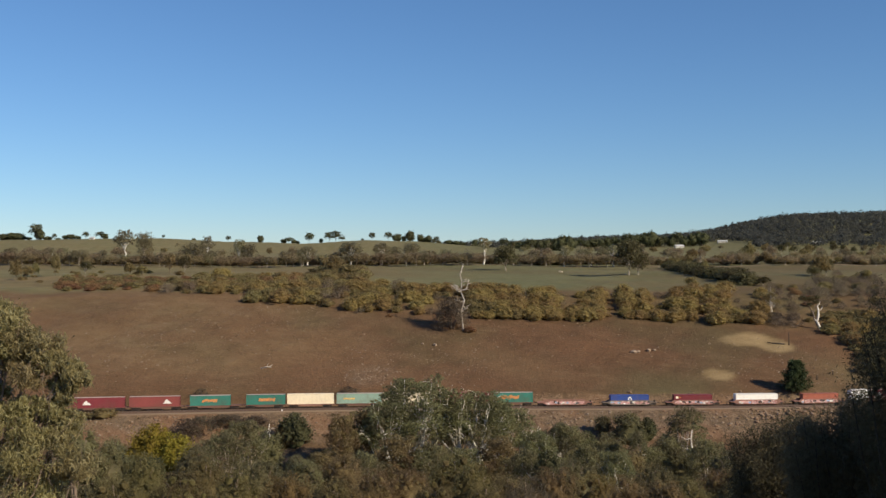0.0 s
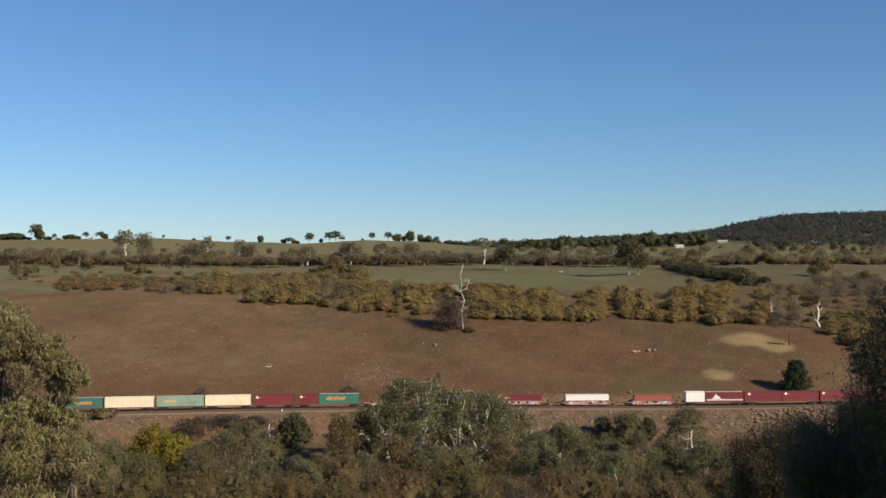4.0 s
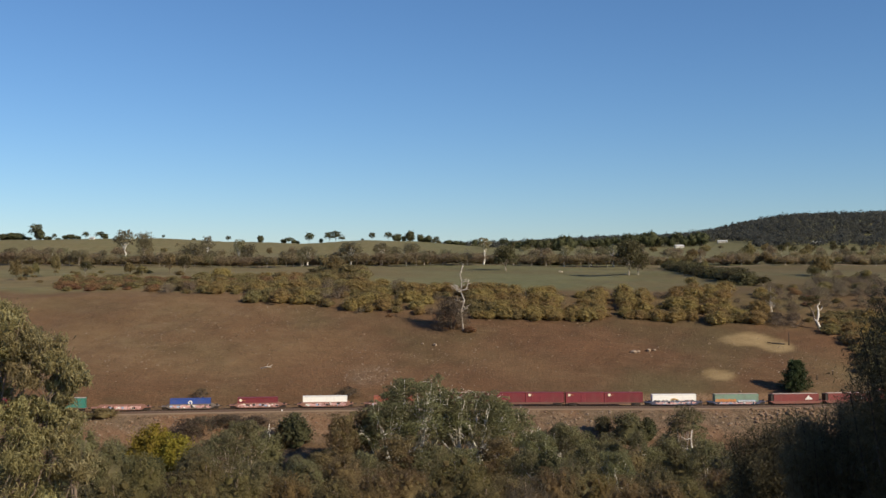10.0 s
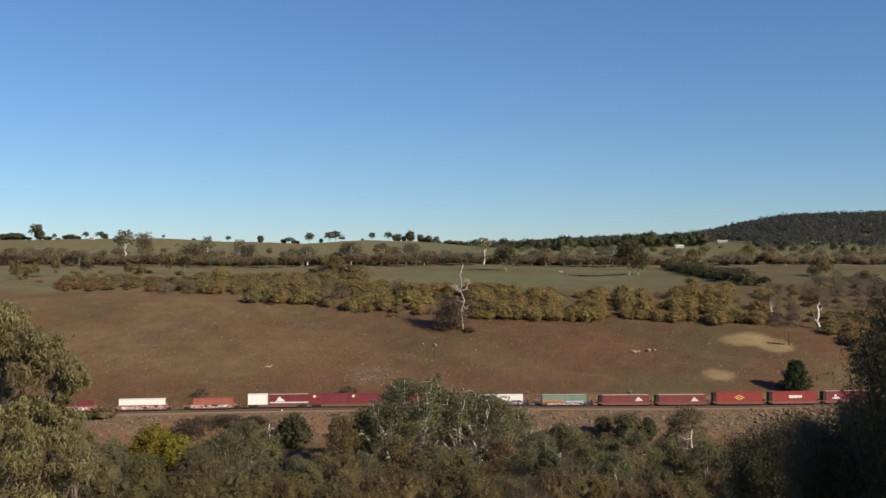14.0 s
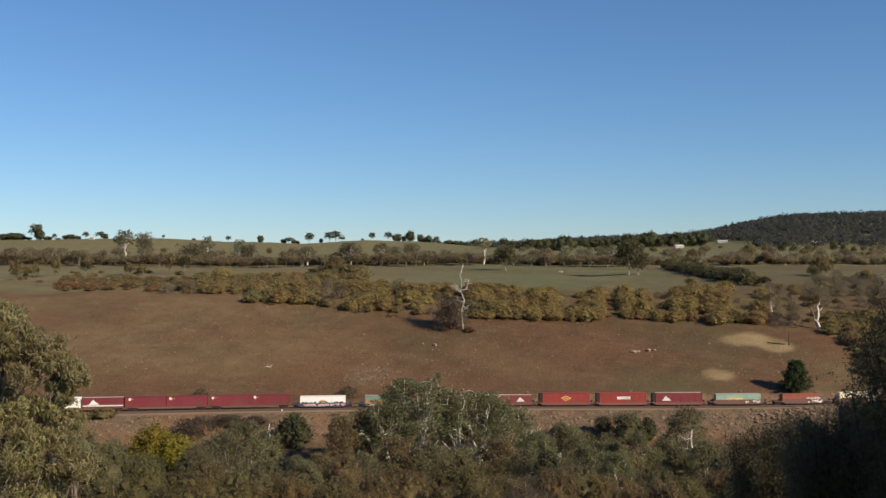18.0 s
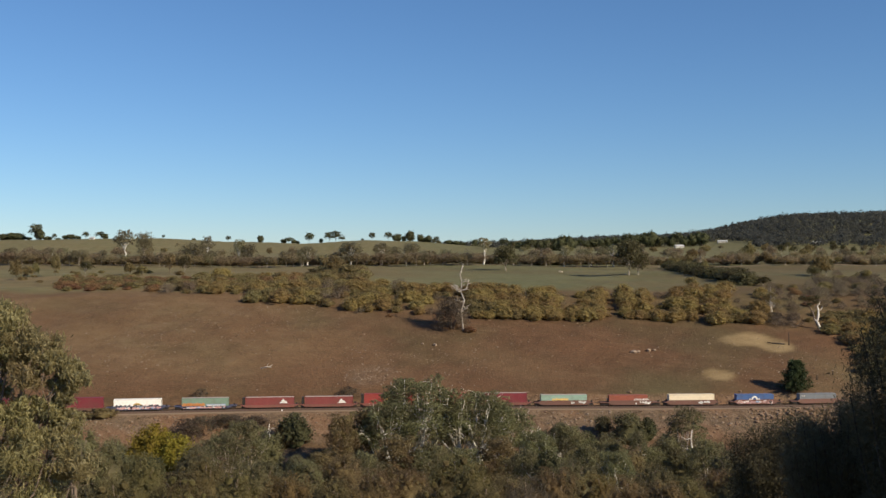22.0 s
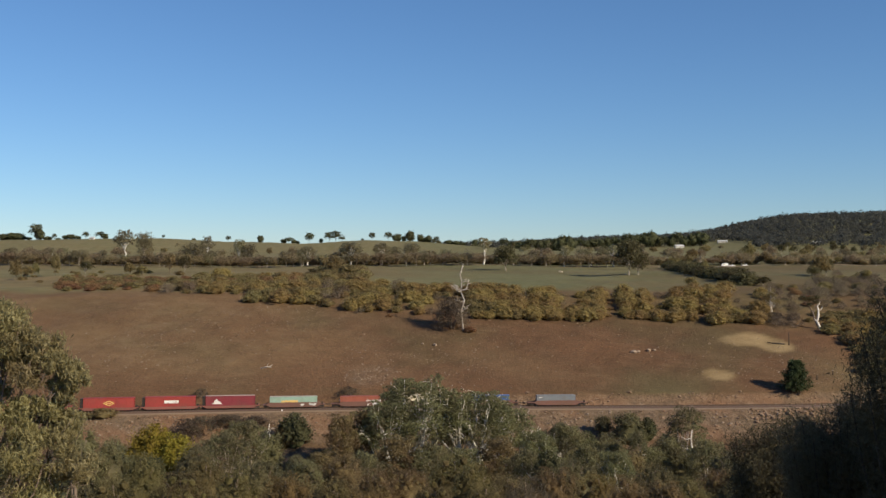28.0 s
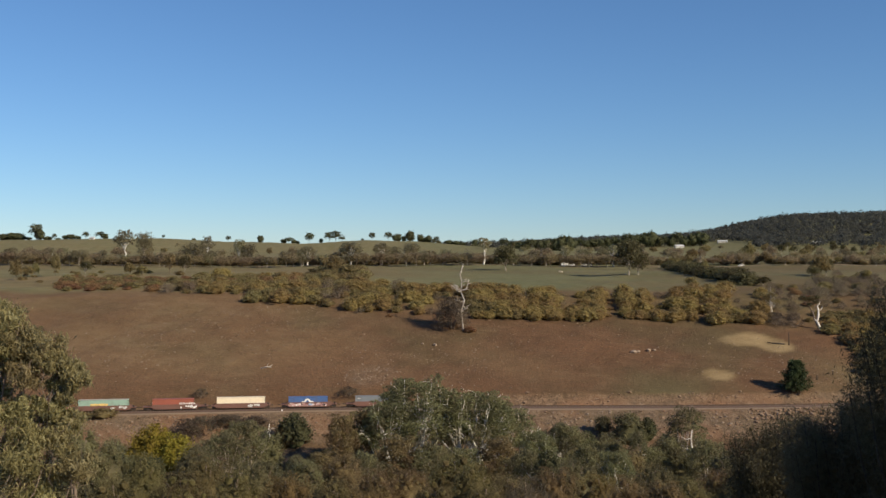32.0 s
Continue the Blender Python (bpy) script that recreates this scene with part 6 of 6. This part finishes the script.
def well_wagon(label, L, well, mat, rim=1.25):
    """Low wagon: deep side sills between two raised ends over the bogies."""
    w = thing("well_wagon", label, "freight wagon", "train wagons")
    a, b = well / 2, L / 2
    o = [(-b, 1.0), (-a - .9, .95), (-a + .5, .32), (a - .5, .32), (a + .9, .95), (b, 1.0), (b, 1.16), (a + 1.0, 1.2), (a + .1, rim + .15), (-a - .1, rim + .15), (-a - 1.0, 1.2), (-b, 1.16)]
    sill = shared(("wsill", L, well, rim, mat.name), lambda: Shape().prism(o, -1.46, -1.34).mesh("side_sill", mat))
    part("side_sill", sill, w)
    part("side_sill", sill, w).location = (0, 2.80, 0)
    part("well_floor", shared(("wfloor", well), lambda: Shape().box(-a, a, -1.34, 1.34, .30, .38).mesh("well_floor", STEEL_DARK)), w)
    end = shared(("wend", L, well, mat.name), lambda: Shape().box(0, b - a - .1, -1.34, 1.34, 1.02, 1.14).box(0, .12, -1.34, 1.34, .38, 1.02).mesh("end_deck", mat))
    part("end_deck", end, w).location = (a + .05, 0, 0)
    e = part("end_deck", end, w)
    e.location, e.rotation_euler = (-a - .05, 0, 0), (0, 0, math.pi)
    hb = part("hand_brake", shared("brake", lambda: Shape().box(-.25, .25, -.9, -.6, 1.14, 1.75, .06).cyl_y(0, 1.55, .22, -.97, -.93).mesh("hand_brake", STEEL_DARK)), w)
    hb.location = (b - .8, 0, 0)
    for s in (-1, 1):
        bogie(w, s * (b - 1.6))
        coupler(w, s * b, s)
    w["size"] = (L * .86, rim, 2.92)
    return w


TRAIN = []   # thing, place along the train, height of its base above the rails


def stock(ob, p, z=0.0):
    TRAIN.append((ob, p, z))
    return ob


def on_flat(wagon_from, wagon_to, label, mat, loads):
    w = stock(flat_wagon(label, round(wagon_to - wagon_from, 1), mat), (wagon_from + wagon_to) / 2)
    for p, box in loads:
        stock(box, p, 1.18)
    return w


def on_well(p, L, well, label, mat, load=None, lp=None, tags=0, base=.38, rim=1.6, tag_mat="tags"):
    w = stock(well_wagon(label, L, well, mat, rim), p)
    if tags:
        sprayed(w, tags)
    if load:
        stock(load, lp or p, base)
    return w


def sprayed(w, seed):
    """Graffiti on a wagon's side sills."""
    L, rim, W = w["size"]
    rng = np.random.default_rng(seed)
    span = L * .40
    letters = seed >= 30   # only white letters near one end
    for mat, n in ((D_WHITE, 9),) if letters else ((D_WHITE, 16), (D_PINK, 38), (D_DARK, 4), (D_BLUE, 2)):
        pol = []
        for _ in range(n):
            cx = rng.uniform(span * .25 if letters else -span, span)
            r = rng.uniform(.2, .75)
            cz = .5 * rim + .22 + rng.uniform(-.14, .14) * rim
            pol.append([(cx + r * (.7 + .4 * rng.random()) * math.cos(a), cz + .26 * rim * (.5 + .5 * rng.random()) * math.sin(a)) for a in np.arange(0, 6.2, .9)])
        W += .008
        w["size"] = (L, rim, W)
        flat_mark(w, "sprayed_shape", pol, mat, "sprayed graffiti shapes")


def box_c(label, L, H, mat, marks, ribbed=True):
    b = container(label, L, H, mat, ribbed)
    for m in marks:
        mark(b, *m)
    return b


HC = 3.0
on_flat(-130, -113.4, "brown flat wagon carrying a maroon container", P_WAGON, [(-121.5, box_c("maroon container with white mountain mark", 14.9, HC, P_MAROON, [("peak", -3.2)]))])
on_flat(-112.9, -96.3, "brown flat wagon carrying a maroon container", P_WAGON, [(-104.5, box_c("maroon container with white mountain mark on a flat wagon", 14.9, HC, P_MAROON, [("peak", -3.6)]))])
on_flat(-96.0, -79.8, "brown flat wagon carrying a faded red container", P_WAGON, [(-88.2, box_c("faded red-brown container with pale roof edge and mountain mark", 15.0, HC, P_BROWNRED, [("peak", 3.7)]))])
on_flat(-79.2, -62.3, "brown flat wagon carrying a green container", P_WAGON, [(-71.7, box_c("green container with slanting orange lettering", 12.19, HC, P_GREEN, [("script", -.3, 1)]))])
on_flat(-61.9, -48.9, "brown flat wagon carrying a green container", P_WAGON, [(-54.9, box_c("green container with slanting orange lettering on a short wagon", 11.9, HC, P_GREEN, [("script", 0, 2)]))])
on_flat(-48.6, -33.8, "rusty flat wagon carrying a cream container", P_PINKWAGON, [(-41.2, box_c("cream-coloured smooth container on a rusty flat wagon", 14.3, HC, P_CREAM, [], False))])
on_flat(-33.5, -19.0, "dark flat wagon carrying a pale green container", P_WAGON, [(-26.2, box_c("pale green container with yellow lettering", 14.0, HC, P_MINT, [("yellow_script", -3.4, 3)], False))])
on_flat(-18.7, -4.3, "rusty flat wagon carrying a cream container", P_PINKWAGON, [(-11.9, box_c("cream-coloured smooth container on a rusty flat wagon", 13.7, HC, P_CREAM, [], False))])
on_flat(-4.1, 8.7, "maroon flat wagon carrying a maroon container", P_WAGON, [(2.1, box_c("maroon container with a small round mark", 11.9, HC, P_MAROON, [("dot", -5.1, 4, 2.2)]))])
on_flat(9.1, 28.7, "brown flat wagon carrying two containers", P_WAGON, [(12.6, box_c("short red container with a round mark", 6.06, HC, P_MAROON, [("dot", -2.2, 5, 2.2)])),
                                                                      (22.1, box_c("green container with bold orange lettering", 12.19, HC, P_GREEN, [("script", -1.2, 6, 1.6, 1.3)]))])
on_well(38.5, 17.6, 12.6, "empty well wagon with graffiti on its sides", P_PINKWAGON, tags=1)
on_well(59.0, 17.4, 12.6, "grey well wagon with graffiti carrying a blue container", P_GREYWAGON, box_c("blue container with a white ring mark in a well wagon", 12.19, 2.95, P_BLUE, [("ring", 0, 0, 1.75)]), 59.0, 2)
on_well(79.4, 17.5, 12.6, "faded red well wagon with graffiti carrying a maroon container", P_PINKWAGON, box_c("maroon container with a small round mark in a well wagon", 12.19, 2.95, P_MAROON, [("dot", -5.2, 7, 2.2)]), 79.3, 3)
on_well(100.0, 17.4, 14.0, "faded red well wagon with pink graffiti carrying a white container", P_PINKWAGON, box_c("white container with a small dark mark in a well wagon", 13.7, 3.1, P_WHITE, [], False), 99.9, 4)
on_well(120.7, 17.5, 12.6, "faded red well wagon with pink graffiti carrying an orange container", P_PINKWAGON, box_c("faded orange container in a well wagon", 12.0, 2.95, P_ORANGE, [("yellow_script", -5.2, 8, 2.2, .15)]), 121.0, 5)
on_flat(131.0, 150.1, "brown flat wagon carrying two containers", P_WAGON, [(134.5, box_c("short tall white container on a flat wagon", 6.06, 3.15, P_WHITE, [], False)),
                                                                        (144.0, box_c("maroon container with white stripe and mountain mark", 12.0, 3.0, P_MAROON, [("peak", -2.7, 0, 1.6, 1.15), ("stripe",)]))])
on_flat(150.3, 175.0, "long maroon flat wagon carrying two maroon containers", P_WAGON, [(156.4, box_c("maroon container with round yellow mark", 12.19, 3.0, P_MAROON, [("dot", -4.6, 9, 2.3)])),
                                                                                    (168.7, box_c("maroon container with round yellow mark", 12.19, 3.0, P_MAROON, [("dot", -4.9, 10, 2.3)]))])
on_flat(175.3, 200.0, "long maroon flat wagon carrying two maroon containers", P_WAGON, [(181.4, box_c("maroon container with round yellow mark", 12.19, 3.0, P_MAROON, [("dot", -5.0, 11, 2.3)])),
                                                                                    (193.7, box_c("maroon container with round yellow mark", 12.19, 3.0, P_MAROON, [("dot", -4.6, 12, 2.3)]))])
on_well(209.9, 18.6, 14.4, "blue well wagon carrying a white container with graffiti", P_BLUEWAGON, box_c("white container covered with graffiti along its lower half", 14.0, 3.1, P_WHITE, [("tags", 0, 13), ("blot", 0, 14, 1.3)], False), 209.9, 11, rim=1.3)
on_well(230.1, 18.8, 14.4, "blue well wagon carrying a sage green container", P_BLUEWAGON, box_c("sage green container with orange and white graffiti", 14.1, 3.1, P_SAGE, [("panel", 0, 15)], False), 230.0, 12, rim=.95)
for p, q, lab, mat, marks in ((249.5, 249.5, "brown-red container with white mountain mark in a deep wagon", P_BROWNRED, [("peak", 4.2, 0, 1.75)]),
                              (267.6, 267.6, "faded brown-red container with mountain mark in a deep wagon", P_BROWNRED, [("peak", 4.0, 0, 1.6)]),
                              (286.0, 286.0, "bright red container with yellow diamond mark", P_RED, [("diamond", 0, 1, 2.0)]),
                              (304.1, 304.1, "red container with white lettering bars", P_RED, [("block", 0, 2, 2.1)]),
                              (322.0, 322.0, "maroon container with mountain mark in a deep wagon", P_MAROON, [("peak", -4.0, 0, 1.9, 1.15)])):
    deep = on_well(p, 17.8, 15.2, "brown deep wagon carrying a red container", P_REDWAGON, box_c(lab, 14.9, 2.95 if p < 270 else 3.6, mat, marks + [("block", -5.2, 3, .5, .25)]), q, 0, .42, .95)
    top = (2.95 if p < 270 else 3.6) + .3
    # added dark block: stands for the shade at the container's left end
    part("bulkhead", shared(("bulkhead", top), lambda: Shape().box(-8.4, -7.62, -1.2, 1.2, 1.14, top, .05).mesh("bulkhead", STEEL_DARK)), deep, "dark block standing for end shade")
on_well(341.3, 19.0, 15.0, "rusty well wagon with graffiti carrying a pale green container", P_WAGON, box_c("pale green container with yellow graffiti in a well wagon", 14.5, 3.1, P_MINT, [("yellow_script", -1.5, 20, 1.6, 1.5), ("tags", 0, 21, None, .8)], False), 341.2, 32)
on_well(362.4, 19.4, 12.7, "brown well wagon with white graffiti carrying an orange container", P_WAGON, box_c("faded orange container with white graffiti in a well wagon", 12.19, 2.95, P_ORANGE, [("white_tags", 4.2, 22, 1.5, 1.2)]), 361.7, 31)
on_well(382.0, 17.9, 14.8, "brown well wagon with white graffiti carrying a cream container", P_WAGON, box_c("cream container with white graffiti in a well wagon", 14.5, 3.1, P_CREAM, [("white_tags", 4.6, 23, 1.0, 1.2), ("white_tags", -4.6, 24, .95, 1.0)], False), 382.0, 30)
on_well(402.8, 17.2, 12.6, "rusty well wagon with pale graffiti carrying a blue container", P_WAGON, box_c("blue container with a white arch mark in a well wagon", 12.0, 2.95, P_STEELBLUE, [("arch", -.2, 0, 1.95)]), 402.5, 8)
on_well(423.5, 18.8, 12.7, "rusty last well wagon carrying a grey container", P_WAGON, box_c("grey-blue container in the train's last wagon", 12.19, 2.95, P_GREY, [("block", -4.9, 25, 2.3, .25)]), 423.2, 0)


def trackside_marker(x, y):
    t = thing("track_marker", "small white marker post beside the railway", "marker")
    part("stake", Shape().tube([(0, 0, -.3), (0, 0, .6)], [.05, .05], 6).mesh("stake", DEAD_WOOD), t)
    part("plate", Shape().box(-.28, .28, -.05, 0, .35, .75, .03).mesh("plate", D_WHITE), t)
    return put(t, x, y)


trackside_marker(-49.3, 336.5)


# ---------- vehicles on the far road ----------
ROAD_D = 822.0


def far_road():
    xs = np.arange(-700, 1330, 9.)
    v, f = [], []
    for x in xs:
        z = max(ground_z(x, ROAD_D - 3), ground_z(x, ROAD_D + 3))
        v += [(x, ROAD_D - 3, z + .06), (x, ROAD_D + 3, z + .06), (x, ROAD_D + 3.5, z - .9), (x, ROAD_D - 7.5, z - 1.1)]
    for i in range(len(xs) - 1):
        a = 4 * i
        f += [(a, a + 4, a + 5, a + 1), (a + 3, a + 7, a + 4, a), (a + 1, a + 5, a + 6, a + 2)]
    thing("road", "distant country road behind the paddocks", "road", kind="structure", me=mesh_poly("road", v, f, TRACKSIDE))


far_road()
CARS = []


def vehicle(label, L, H, van=False):
    t = thing("van" if van else "car", label, "van" if van else "car")
    o = [(-L / 2, .3), (L / 2, .3), (L / 2, H * .9), (L / 2 - .3, H), (-L / 2 + .8, H), (-L / 2 + .2, H * .6), (-L / 2, H * .55)] if van else \
        [(-L / 2, .3), (L / 2, .3), (L / 2, .85), (L / 2 - .5, .95), (L / 2 - 1.1, H), (-L / 2 + 1.8, H), (-L / 2 + 1.1, .95), (-L / 2, .8)]
    part("body", Shape().prism(o, -.88, .88).mesh("body", P_WHITE), t)
    part("window", Shape().box(-L / 2 + 1.0, -L / 2 + 2.0 if van else L / 2 - 1.3, -.9, .9, H * .62, H * .9).mesh("window", DARK_GLASS), t)
    for x in (-L / 2 + .8, L / 2 - .8):
        for y in (-.8, .8):
            w = part("wheel", Shape().cyl_y(0, .32, .32, y - .1, y + .1, 12).mesh("wheel", STEEL_DARK), t)
            w.location = (x, 0, 0)
    return t


# vehicle, where it is at 0 s (x), speed along -x
CARS.append((vehicle("white van on the distant road", 4.8, 2.3, True), (1051.2, 30.0)))
CARS.append((vehicle("white car on the distant road behind a van", 4.6, 1.5), (1056.7, 30.0)))
CARS.append((vehicle("white car last of three on the distant road", 4.6, 1.5), (1066.1, 30.0)))
CARS.append((vehicle("white car alone on the distant road", 4.6, 1.5), (1183.5, 30.0)))


# ---------- what moves ----------
def line_pose(s, z):
    x = float(np.interp(s, LINE_S, LINE_X))
    t = float(np.interp(x, LINE_X, LINE_TAN))
    return pose(x, float(np.interp(x, LINE_X, LINE_Y)), z + float(np.interp(x, LINE_X, LINE_Z)), 0, 0, math.degrees(math.atan(t)))


def run(t):
    """How far the train has gone at t seconds: it gathers a little speed."""
    return 13.5846 * t + .0074468 * t * t + .0000653 * t ** 3


def motions():
    for ob, p, z in TRAIN:
        walk(ob, [(t, line_pose(p - run(t), z)) for t in range(33)])
    for ob, (x0, v) in CARS:
        walk(ob, [(t, pose(x0 - v * t, ROAD_D, max(ground_z(x0 - v * t, ROAD_D - 3), ground_z(x0 - v * t, ROAD_D + 3)) + .07)) for t in range(0, 33, 2)])
    for f, c, k, amp in SWAY:
        rows = []
        for i in range(65):
            t = i * .5
            g = .6 + .4 * math.sin(t * .55 + .3) * math.sin(t * .23 + 1)
            a = amp * g * math.sin(t * 2.3 + k * 1.9) + .3 * amp * math.sin(t * 4.1 + k)
            b = amp * .5 * g * math.sin(t * 1.7 + k * 2.7)
            rows.append((t, pose(c[0] + a, c[1] + b, c[2] + .4 * b, b * 25, a * 40, a * 20)))
        walk(f, rows)
    for k, (ob, x, y) in enumerate(STIR):
        rows = []
        for i in range(65):
            t = i * .5
            a = .22 * math.sin(t * 2.1 + k * 1.3) * (.6 + .4 * math.sin(t * .4 + k))
            rows.append((t, pose(x, y, ground_z(x, y) - .1, a * .5, a, 0)))
        walk(ob, rows)


motions()
